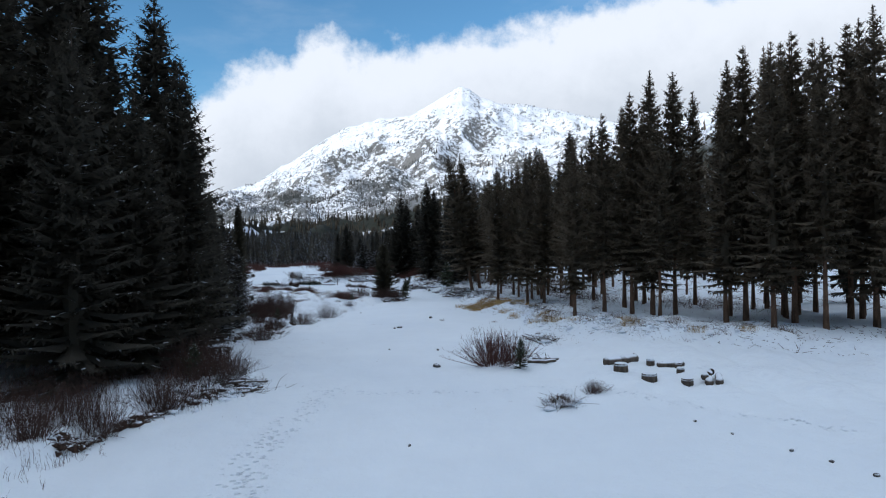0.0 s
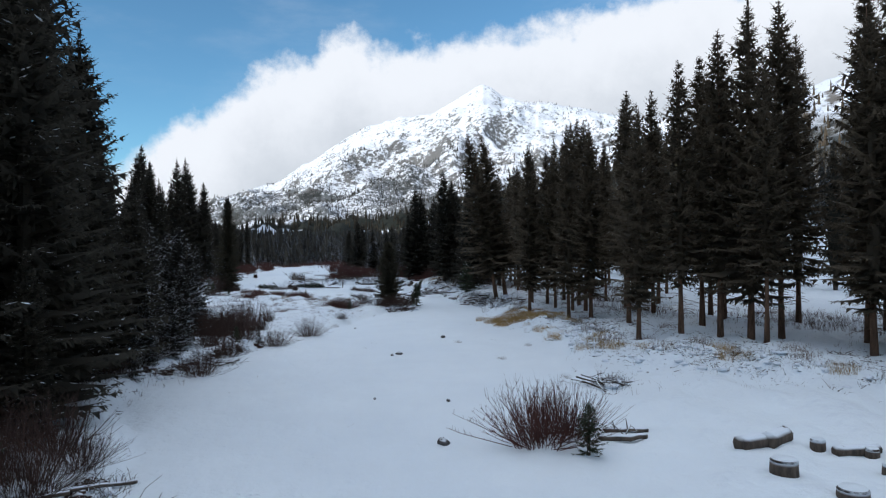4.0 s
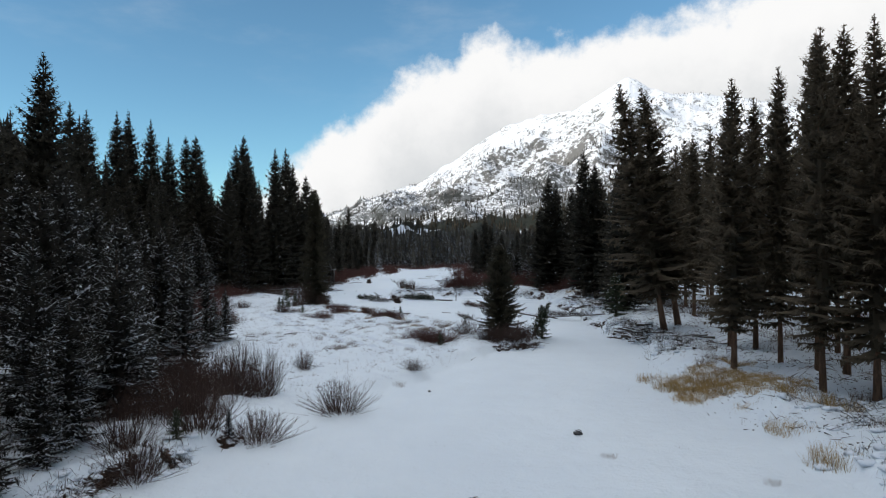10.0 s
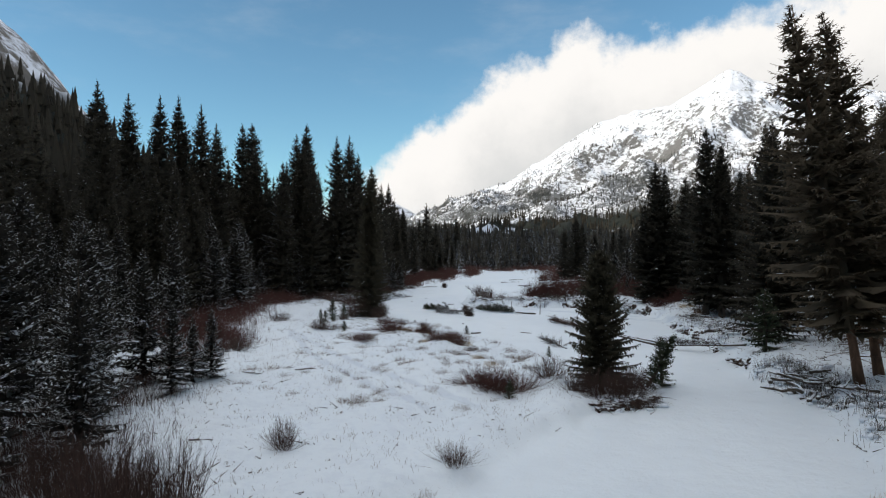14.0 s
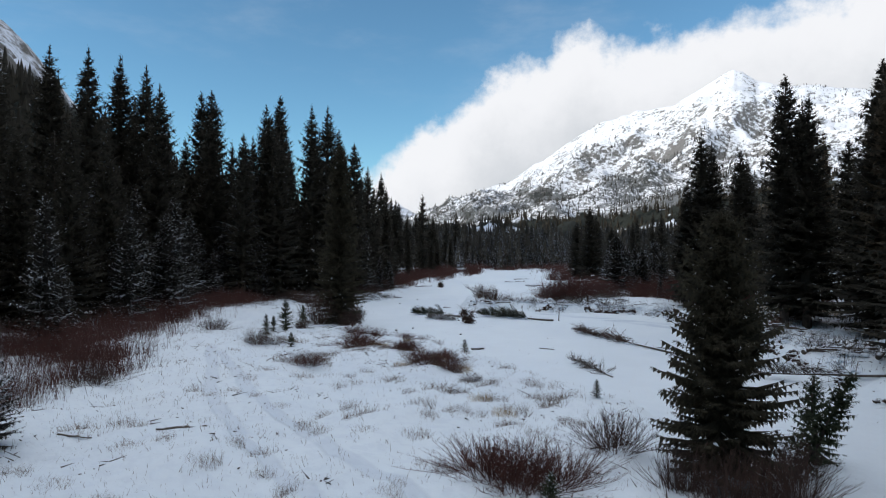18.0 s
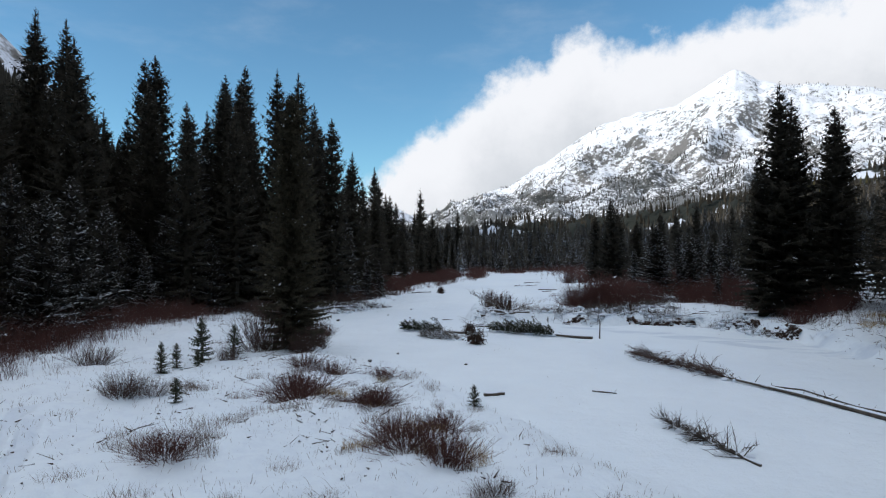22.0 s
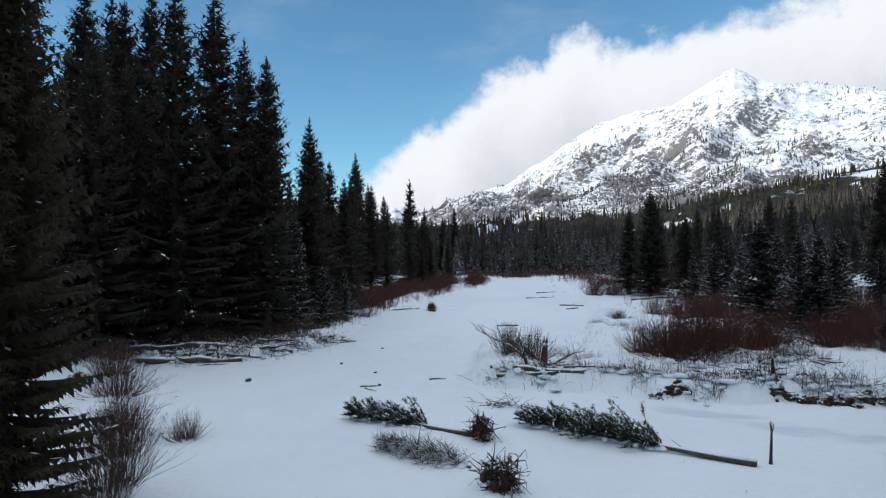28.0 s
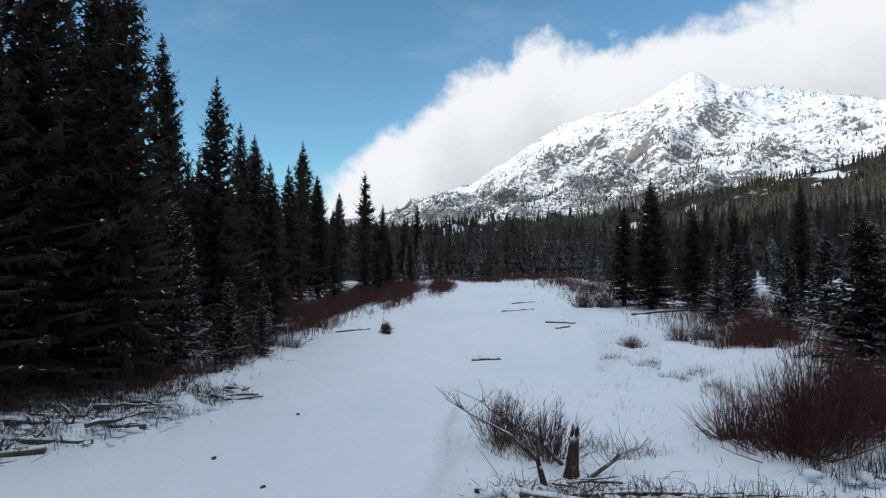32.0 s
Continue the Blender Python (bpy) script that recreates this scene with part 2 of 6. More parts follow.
    base = k.mix(k.math("MULTIPLY", ice, 0.45), base, (0.46, 0.54, 0.64))
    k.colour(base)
    k.bump(h, 0.7, 0.16)
    return k.m


def needles(name, dark, light, snow=0.0):
    k = Mat(name, 0.9, 0.08)
    tone = k.mix(k.island(), dark, light)
    tone = k.mix(k.step(k.each(), 0.0, 1.0, 0.0, 0.45), tone, tuple(c * 1.9 for c in dark))
    tone = k.mix(k.step(k.noise(0.8, 3.0), 0.5, 0.8, 0.0, 0.4), tone, (0.062, 0.045, 0.028))
    if snow > 0:
        perch = k.math("ADD", k.math("MULTIPLY", k.noise(11.0, 4.0, 0.7), 0.78), k.math("MULTIPLY", k.island(), 0.22))
        lying = k.math("MULTIPLY", k.step(k.up(), 0.25, 0.7), k.step(perch, 0.74 - 0.26 * snow, 0.80 - 0.24 * snow))
        tone = k.mix(lying, tone, SNOW)
    k.colour(tone)
    thin = k.t.nodes.new("ShaderNodeBsdfTranslucent")
    k.put(tone, thin.inputs["Color"])
    both = k.t.nodes.new("ShaderNodeMixShader")
    both.inputs[0].default_value = 0.35
    k.t.links.new(k.b.outputs[0], both.inputs[1])
    k.t.links.new(thin.outputs[0], both.inputs[2])
    k.t.links.new(both.outputs[0], k.t.nodes["Material Output"].inputs["Surface"])
    return k.m


def far_needles():
    """Small far trees: some bear snow, some none."""
    k = Mat("far_needles", 0.9, 0.08)
    tone = k.mix(k.island(), (0.024, 0.022, 0.018), (0.060, 0.052, 0.038))
    dust = k.math("MULTIPLY", k.step(k.up(), 0.02, 0.35), k.step(k.noise(2.4, 5.0, 0.75), 0.50, 0.62))
    dust = k.math("MULTIPLY", dust, k.step(k.noise(0.03, 3.0, 0.5), 0.35, 0.65, 0.15, 0.75))
    k.colour(k.mix(dust, tone, (0.60, 0.64, 0.72)))
    return k.m


def bark(name, dark, light, snow=0.0):
    k = Mat(name, 0.9, 0.15)
    p = k.where()
    plates = k.noise(6.0, 6.0, 0.7, p, (1, 1, 0.25))
    tone = k.mix(k.step(plates, 0.35, 0.68), dark, light)
    tone = k.mix(k.math("MULTIPLY", k.each(), 0.5), tone, tuple(0.6 * c for c in light))
    if snow > 0:
        lying = k.math("MULTIPLY", k.step(k.up(), 0.35, 0.75), k.step(k.noise(2.5, 4.0, 0.6), 0.62 - 0.4 * snow, 0.70 - 0.35 * snow))
        tone = k.mix(lying, tone, SNOW)
    k.colour(tone)
    k.bump(plates, 0.7, 0.03)
    return k.m


def twigs(name, dark, light, snow=0.0):
    k = Mat(name, 0.75, 0.25)
    tone = k.mix(k.island(), dark, light)
    tone = k.mix(k.step(k.each(), 0, 1, 0.0, 0.5), tone, tuple(0.55 * c for c in light))
    if snow > 0:
        lying = k.math("MULTIPLY", k.step(k.up(), 0.3, 0.8), k.step(k.noise(4.0, 4.0, 0.6), 0.6 - 0.3 * snow, 0.66 - 0.25 * snow))
        tone = k.mix(lying, tone, SNOW)
    k.colour(tone)
    return k.m


def mountain_rock():
    k = Mat("mountain_snow_and_rock", 0.85, 0.15)
    p = k.world()
    z = k.axis(p)[2]
    steep = k.up()
    x, y = k.axis(p)[0], k.axis(p)[1]
    down = k.t.nodes.new("ShaderNodeCombineXYZ")   # ribs slant down to the left
    k.put(k.math("SUBTRACT", x, k.math("MULTIPLY", z, 0.9)), down.inputs[0])
    k.put(k.math("MULTIPLY", y, 0.3), down.inputs[1])
    k.put(k.math("MULTIPLY", z, 0.45), down.inputs[2])
    crag = k.math("ADD", k.math("MULTIPLY", k.noise(0.026, 10.0, 0.70, down.outputs[0]), 0.65), k.math("MULTIPLY", k.noise(0.014, 9.0, 0.68, p), 0.35))
    fine = k.noise(0.09, 8.0, 0.72, p)
    rock = k.mix(fine, (0.09, 0.089, 0.088), (0.27, 0.258, 0.245))
    face = k.math("ADD", k.math("MULTIPLY", steep, 0.7), k.math("MULTIPLY", k.math("SUBTRACT", crag, 0.5), 1.5))
    face = k.math("ADD", face, k.math("MULTIPLY", k.math("SUBTRACT", fine, 0.5), 1.6))
    face = k.math("ADD", face, k.step(z, 100.0, 600.0, -0.05, 0.03))
    tone = k.mix(k.step(face, 0.36, 0.54), rock, (0.86, 0.88, 0.92))
    # thin stands of timber that die out upwards
    stand = k.math("ADD", k.noise(0.006, 6.0, 0.6, p, (1.0, 1.0, 3.0)), k.math("MULTIPLY", k.noise(0.12, 4.0, 0.75, p, (1.6, 1.6, 0.5)), 0.9))
    limit = k.step(z, 0.0, 420.0, 0.85, 1.22)
    timber = k.step(k.math("SUBTRACT", stand, limit), -0.03, 0.05)
    tone = k.mix(k.math("MULTIPLY", timber, 0.85), tone, (0.040, 0.045, 0.042))
    k.colour(tone)
    k.bump(k.math("ADD", crag, k.math("MULTIPLY", fine, 0.4)), 0.9, 9.0)
    return k.m


def ridge_rock():
    k = Mat("ridge_forest_and_rock", 0.9, 0.1)
    p = k.world()
    z = k.axis(p)[2]
    crag = k.noise(0.03, 9.0, 0.7, p)
    rock = k.mix(k.noise(0.1, 6.0, 0.7, p), (0.08, 0.075, 0.07), (0.26, 0.24, 0.22))
    tone = k.mix(k.step(k.math("ADD", crag, k.math("MULTIPLY", k.up(), 0.35)), 0.68, 0.80), rock, (0.75, 0.79, 0.86))
    wood = k.step(k.math("ADD", z, k.math("MULTIPLY", k.noise(0.02, 5.0, 0.6, p), 120.0)), 140.0, 200.0, 1.0, 0.0)
    tone = k.mix(wood, tone, (0.022, 0.028, 0.024))
    k.colour(tone)
    k.bump(crag, 1.0, 6.0)
    return k.m


def foothill_floor():
    k = Mat("foothill_snow_and_duff", 0.9, 0.1)
    p = k.world()
    open_ = k.step(k.noise(0.016, 5.0, 0.6, p, (1.0, 1.0, 2.0)), 0.54, 0.60)
    k.colour(k.mix(open_, (0.026, 0.030, 0.026), (0.62, 0.67, 0.75)))
    k.bump(k.noise(0.1, 5.0, 0.6, p), 0.8, 3.0)
    return k.m


def lying_snow():
    k = Mat("lying_snow", 0.7, 0.2)
    k.colour(k.mix(k.noise(3.0, 3.0), (0.75, 0.80, 0.86), (0.84, 0.88, 0.93)))
    return k.m


M_SNOW = snow_ground()
M_LOAD = lying_snow()
M_SPRUCE = needles("spruce_needles", (0.037, 0.034, 0.028), (0.082, 0.073, 0.056), 0.20)
M_OLIVE = needles("pine_needles", (0.078, 0.062, 0.045), (0.170, 0.135, 0.095), 0.16)
M_FRESH = needles("young_spruce_needles", (0.035, 0.043, 0.028), (0.080, 0.090, 0.056), 0.25)
M_GREEN = needles("dense_green_needles", (0.040, 0.036, 0.026), (0.092, 0.080, 0.054), 0.08)
M_FROST = needles("snow_dusted_needles", (0.028, 0.026, 0.023), (0.064, 0.058, 0.049), 0.68)
M_BARK = bark("grey_bark", (0.05, 0.04, 0.033), (0.13, 0.10, 0.08))
M_RED_BARK = bark("orange_brown_bark", (0.085, 0.050, 0.034), (0.22, 0.130, 0.085))
M_LOG = bark("weathered_log", (0.055, 0.045, 0.038), (0.15, 0.118, 0.092), 0.85)
M_DEAD = twigs("dead_branch", (0.055, 0.045, 0.038), (0.15, 0.12, 0.095), 0.55)
M_WILLOW = twigs("willow_stems", (0.042, 0.025, 0.020), (0.102, 0.058, 0.045), 0.03)
M_TWIG = twigs("dark_twigs", (0.034, 0.026, 0.021), (0.080, 0.060, 0.046), 0.12)
M_RED = twigs("red_willow_stems", (0.060, 0.024, 0.019), (0.130, 0.052, 0.040), 0.03)
M_GRASS = twigs("dry_grass", (0.26, 0.16, 0.06), (0.52, 0.35, 0.15), 0.03)
M_STALK = twigs("dead_stalks", (0.085, 0.055, 0.040), (0.22, 0.15, 0.105), 0.05)
M_EARTH = bark("bank_earth", (0.034, 0.021, 0.016), (0.105, 0.064, 0.046), 0.35)
M_STONE = bark("dark_stone", (0.045, 0.043, 0.042), (0.13, 0.12, 0.115), 0.5)
M_MOUNTAIN = mountain_rock()
M_RIDGE = ridge_rock()
M_FOOT = foothill_floor()
M_FAR = far_needles()
# weak sunlight painted as a lighter olive; the ridge blocks the sun there
M_SUN_TONE = needles("sunlit_olive_needles", (0.060, 0.056, 0.030), (0.135, 0.115, 0.055), 0.05)

# ---- the land: frozen creek, banks, terrace, valley sides ----
LEFT_SHORE = [(-14, -60), (-13.4, 10), (-12.5, 21), (-10.3, 27), (-7.2, 30.5), (-6.7, 34), (-8.6, 40), (-8.6, 46), (-6.9, 50), (-4.6, 54), (-3.8, 57.5),
              (-2.4, 60), (-0.1, 62), (2.6, 67), (6.0, 73.5), (8.3, 74.8), (9.3, 78), (8.0, 81), (5.6, 85.5), (3.0, 90), (0.4, 94.3), (-2.8, 100.5), (-5.8, 103.2),
              (-8.3, 105), (-10.0, 109), (-13, 117), (-19.5, 124), (-20.0, 126), (-16.4, 127.9), (-14.2, 130.2), (-13.3, 137), (-13.2, 146), (-15, 161), (-14, 170), (-9, 212), (-4, 262)]
RIGHT_SHORE = [(10, -60), (8.9, 14), (7.7, 20), (4.0, 22.5), (2.9, 26), (2.9, 31.5), (5, 36), (8, 40), (10.5, 45), (13.0, 48), (13.6, 53), (12.0, 60), (12.4, 66), (14.4, 71),
               (16.0, 76), (15.2, 85), (15.4, 97), (15.9, 108), (15.4, 115), (12.5, 120.6), (8, 120.8), (4, 121.2), (0.3, 122.0), (-2.9, 122.6), (-4.2, 125), (-3.9, 128), (-3.7, 133), (-0.5, 137),
               (2.6, 140), (4.2, 148), (4.9, 156), (5.3, 174), (9.0, 182), (8.0, 205), (3.0, 235), (-4, 262)]
TERRACE = [(34, -60), (24, 26), (20.6, 32), (18.8, 36), (16.6, 39), (14.9, 42), (13.5, 45), (13.8, 52), (14.0, 60), (15.0, 70), (16.8, 76), (16.2, 85), (16.3, 97),
           (17, 108), (18, 116), (22, 124), (26, 140), (30, 200), (34, 262)]


def bisect_left(row, v):
    """The first index whose value is not below v."""
    lo, hi = 0, len(row)
    while lo < hi:
        mid = (lo + hi) // 2
        lo, hi = (mid + 1, hi) if row[mid] < v else (lo, mid)
    return lo


def smooth(v, lo, hi):
    u = np.clip((v - lo) / (hi - lo), 0, 1)
    return u * u * (3 - 2 * u)


def shore_x(line, y):
    return np.interp(y, [p[1] for p in line], [p[0] for p in line])


def away(line, x, y):
    """How far a place lies from a line on the plan."""
    best = np.full(np.shape(x), 1e9)
    for (ax, ay), (bx, by) in zip(line, line[1:]):
        dx, dy = bx - ax, by - ay
        s = np.clip(((x - ax) * dx + (y - ay) * dy) / (dx * dx + dy * dy), 0, 1)
        best = np.minimum(best, np.hypot(x - ax - s * dx, y - ay - s * dy))
    return best


def waves(x, y, size, seed):
    """Smooth bumps from a few crossed sines, within -1 and 1."""
    rng = np.random.RandomState(seed)
    out = 0.0
    for _ in range(7):
        a, ph, f = rng.uniform(0, 6.283), rng.uniform(0, 6.283), rng.uniform(0.6, 1.7) / size
        out = out + np.sin((x * math.cos(a) + y * math.sin(a)) * 6.283 * f + ph)
    return out / 3.5


def height(x, y):
    """The snow's surface."""
    x, y = np.asarray(x, float), np.asarray(y, float)
    wob = waves(x, y, 2.4, 3) * 0.28
    dl = np.where(x < shore_x(LEFT_SHORE, y), 1, -1) * away(LEFT_SHORE, x, y) + wob
    dr = np.where(x > shore_x(RIGHT_SHORE, y), 1, -1) * away(RIGHT_SHORE, x, y) + wob
    dt = np.where(x > shore_x(TERRACE, y), 1, -1) * away(TERRACE, x, y) + wob
    cut = 0.75 + 0.65 * np.clip(waves(x, y, 9.0, 5), -1, 1)
    z = 0.42 * smooth(dl, 0.0, np.maximum(0.35, cut)) + 0.30 * smooth(dl, 2.0, 14.0)
    low = smooth(y, 70.0, 78.0)
    z = z + (0.12 + 0.33 * low) * smooth(dr, 0.0, np.maximum(0.35, cut)) + 0.12 * smooth(dr, 2.0, 9.0)
    z = z + (0.55 - 0.15 * low) * smooth(dt, -1.5, 1.6)
    isle = smooth(y, 106, 112) * smooth(y, 150, 138)
    z = z + 0.22 * isle * smooth(dr, 0.05, 0.45) + 0.12 * smooth(y, 16, 22) * smooth(y, 60, 56) * smooth(dl, 0.05, 0.45)
    land = np.maximum(smooth(dl, 0.3, 2.0), smooth(dr, 0.3, 2.0))
    near = smooth(np.hypot(x, y - 60), 260, 120)
    z = z + near * (land * (0.14 * waves(x, y, 5.0, 7) + 0.09 * waves(x, y, 1.9, 8)) + 0.035 * waves(x, y, 7.0, 9) + 0.012 * waves(x, y, 1.1, 10))
    # hummocks of snow over roots and litter along the terrace's edge
    edge = smooth(dt, -3.0, 0.5) * smooth(dt, 9.0, 3.0) * smooth(y, 24, 34) * smooth(y, 130, 118)
    z = z + edge * (0.10 * np.abs(waves(x, y, 1.4, 12)) + 0.06 * waves(x, y, 0.9, 13))
    z = z + 0.10 * np.maximum(0, -34 - x) * smooth(-x, 34, 60) + 0.20 * np.maximum(0, x - 60) * smooth(x, 60, 110) + 0.02 * np.maximum(0, y - 262)
    return z


def mesh_from(name, verts, faces, material, flat=False):
    me = bpy.data.meshes.new(name)
    me.from_pydata(verts, [], faces)
    me.materials.append(material)
    if not flat:
        me.polygons.foreach_set("use_smooth", np.ones(len(me.polygons), dtype=bool))
    me.update()
    return me


def sheet(name, xs, ys, zs, material):
    """A grid of vertices as one mesh; xs, ys, zs are arrays of rows."""
    rows, cols = xs.shape
    n = np.arange(rows * cols).reshape(rows, cols)
    quads = np.stack([n[:-1, :-1], n[:-1, 1:], n[1:, 1:], n[1:, :-1]], -1).reshape(-1, 4)
    return new(name, mesh_from(name, np.stack([xs, ys, zs], -1).reshape(-1, 3).tolist(), quads.tolist(), material))


def spread(lo, hi, step, far, grow=1.22):
    """Even steps within, ever longer ones out to the horizon."""
    out = list(np.arange(lo, hi + step / 2, step))
    s, left, right = step, out[0], out[-1]
    while right < far[1] or left > far[0]:
        s *= grow
        if right < far[1]:
            right += s
            out.append(right)
        if left > far[0]:
            left -= s
            out.insert(0, left)
    return np.array(out)


gx, gy = np.meshgrid(spread(-24, 28, 0.33, (-4600, 4600)), spread(12, 146, 0.42, (-4600, 4600)))
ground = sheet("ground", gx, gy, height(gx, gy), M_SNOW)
GZ, GX, GY = height(gx, gy), gx[0].tolist(), gy[:, 0].tolist()


def gz(x, y):
    """The snow's height at a place, from the sheet itself."""
    i, j = max(1, min(len(GX) - 1, bisect_left(GX, x))), max(1, min(len(GY) - 1, bisect_left(GY, y)))
    u, v = (x - GX[i - 1]) / (GX[i] - GX[i - 1]), (y - GY[j - 1]) / (GY[j] - GY[j - 1])
    a, b, c, d = GZ[j - 1, i - 1], GZ[j - 1, i], GZ[j, i - 1], GZ[j, i]
    return float((a + (b - a) * u) * (1 - v) + (c + (d - c) * u) * v)


tagged(ground, "snow-covered creek ice, banks and valley floor", "ground", kind="structure")


def polar(name, azimuths, crest, r0, r1, r2, steps, rough, material, seed, low=0.0, power=1.25, relief=0.075):
    """A mountainside round the valley: crest gives the crest's height in degrees for each azimuth as seen from mid-valley."""
    ca, ce = zip(*crest)
    rr = np.concatenate([np.linspace(r0, r1, steps), np.linspace(r1 * 1.03, r2, max(6, steps // 6))])
    az = np.radians(np.array(azimuths))
    A, R = np.meshgrid(az, rr)
    top = np.interp(np.degrees(A), ca, np.tan(np.radians(ce))) * r1
    top = top * (1 + np.array([0.011 * noise.fractal((a * 60, seed, 0), 0.9, 2.2, 5) for a in az])[None, :])
    u = np.clip((R - r0) / (r1 - r0), 0, 1)
    X, Y = R * np.sin(A), 60 + R * np.cos(A)
    Z = top * u ** power
    back = R > r1
    Z = np.where(back, top * (1 - 0.5 * (R - r1) / (r2 - r1)), Z)
    bumps = np.array([noise.ridged_multi_fractal((x / rough + seed, y / rough, z / rough * 0.5), 0.9, 2.1, 7, 0.9, 2.0) for x, y, z in zip(X.flat, Y.flat, Z.flat)]).reshape(X.shape)
    bumps = (bumps - bumps.mean()) / (bumps.std() + 1e-6)
    Z = Z + bumps * rough * relief * np.sin(np.pi * np.clip(u, 0.02, 0.965)) ** 0.8 + low
    return sheet(name, X, Y, Z, material)


MOUNTAIN_CREST = [(-16, 0.6), (-12, 1.6), (-9.3, 2.7), (-6, 4.2), (-1.2, 5.9), (1.7, 7.8), (6.4, 10.9), (9.5, 11.5), (12, 11.9), (14.4, 13.1), (15.9, 14.0), (16.8, 14.3), (17.5, 13.9), (18.6, 13.3),
                  (20.5, 12.9), (22.5, 12.8), (26.5, 11.5), (30, 10.7), (35, 10.6), (40, 11.6)]
mountain = polar("mountain", np.linspace(-16, 40, 340), MOUNTAIN_CREST, 900, 2480, 3000, 130, 330, M_MOUNTAIN, 3.7, low=-4, power=1.0, relief=0.07)
tagged(mountain, "snow-covered rocky mountain with sparse timber in sunlight", "mountain", kind="structure")
FOOT_CREST = [(-14, 0.3), (-10, 0.7), (-3, 1.5), (3.6, 2.2), (9, 2.9), (12, 3.4), (17, 4.1), (20, 4.7), (24, 5.6), (27, 6.3), (30, 6.9), (36, 8.6)]
foothill = polar("foothill", np.linspace(-14, 36, 150), FOOT_CREST, 430, 780, 900, 40, 120, M_FOOT, 7.7, low=6)
tagged(foothill, "dark forested foothill below the snowy mountain", "hill", kind="structure")
SIDE_CREST = [(30, 2.0), (34, 7.5), (40, 11.0), (48, 13.0), (60, 12.0), (80, 10), (120, 9), (170, 9), (200, 12)]
side = polar("valley_side", np.linspace(30, 200, 260), SIDE_CREST, 320, 900, 1200, 70, 160, M_RIDGE, 9.1, low=8)
tagged(side, "dark forested mountainside under snow", "mountain", kind="structure")
RIDGE_CREST = [(-162, 10), (-150, 20), (-130, 28), (-112, 31), (-90, 29), (-70, 26), (-50, 22), (-43, 18.2), (-40.5, 16.2), (-38, 13.5), (-36, 10.8), (-33, 8.0), (-29, 5.5), (-24, 3.0), (-20, 1.0)]
ridge = polar("ridge", np.linspace(-162, -20, 300), RIDGE_CREST, 130, 720, 950, 90, 130, M_RIDGE, 5.3, low=4)
tagged(ridge, "steep forested ridge with a bare rocky crest", "mountain", kind="structure")
FAR_CREST = [(-26, 1.5), (-20, 2.6), (-13, 3.4), (-11, 4.0), (-9.5, 3.2), (-6, 2.0), (0, 1.0)]
far_peak = polar("far_mountain", np.linspace(-26, 0, 120), FAR_CREST, 2600, 4200, 4600, 50, 380, M_MOUNTAIN, 1.9, low=0)
tagged(far_peak, "distant snowy peak at the valley's end", "mountain", kind="structure")

# ---- makers of plants and wood ----
class Shape:
    """Vertices and faces that grow into one mesh."""

    def __init__(self):
        self.v, self.f = [], []

    def tube(self, pts, radii, sides=5, cap=True):
        rings = []
        for i, p in enumerate(pts):
            d = (pts[min(i + 1, len(pts) - 1)] - pts[max(i - 1, 0)]).normalized()
            a = d.orthogonal().normalized()
            b = d.cross(a)
            ring = []
            for k in range(sides):
                t = 6.28319 * k / sides
                ring.append(len(self.v))
                self.v.append(p + (a * math.cos(t) + b * math.sin(t)) * radii[i])
            rings.append(ring)
        for r, s in zip(rings, rings[1:]):
            for k in range(sides):
                self.f.append((r[k], r[(k + 1) % sides], s[(k + 1) % sides], s[k]))
        if cap:
            self.f.append(tuple(rings[0][::-1]))
            self.f.append(tuple(rings[-1]))

    def leaf(self, p, v, w):
        n = len(self.v)
        self.v += [p, p + v * 0.45 + w, p + v, p + v * 0.45 - w]
        self.f.append((n, n + 1, n + 2, n + 3))

    def frond(self, p, v, w, rng):
        """A thin rib with four narrow side twigs swept forward."""
        n = len(self.v)
        d = Vector((0, 0, -0.10 * v.length))
        self.v += [p - w * 0.16, p + w * 0.16, p + v]
        self.f.append((n, n + 1, n + 2))
        for q, sg in ((0.10, 1), (0.18, -1), (0.42, 1), (0.50, -1)):
            n = len(self.v)
            k = rng.uniform(0.75, 1.2)
            self.v += [p + v * q, p + v * (q + 0.17), p + v * (q + 0.30 * k) + w * (sg * k * (1.15 - 0.8 * q)) + d]
            self.f.append((n, n + 1, n + 2))

    def blade(self, p, v, w, bend):
        n = len(self.v)
        self.v += [p - w, p + w, p + v * 0.6 + w * 0.6, p + v * 0.6 - w * 0.6, p + v + bend]
        self.f += [(n, n + 1, n + 2, n + 3), (n + 3, n + 2, n + 4)]

    def lump(self, c, rx, ry, rz, rng, seg=7, rough=0.25):
        n0 = len(self.v)
        rings = 4
        for i in range(rings + 1):
            t = math.pi * i / rings
            for k in range(seg):
                a = 6.28319 * k / seg
                q = 1 + rng.uniform(-rough, rough)
                self.v.append(c + Vector((rx * q * math.sin(t) * math.cos(a), ry * q * math.sin(t) * math.sin(a), rz * q * math.cos(t))))
        for i in range(rings):
            for k in range(seg):
                a, b = n0 + i * seg + k, n0 + i * seg + (k + 1) % seg
                self.f.append((a, b, b + seg, a + seg))

    def mesh(self, name, material, flat=False):
        return mesh_from(name, [tuple(p) for p in self.v], self.f, material, flat)


def child(name, me, parent, label=""):
    ob = new(name, me)
    ob.parent = parent
    return tagged(ob, label)


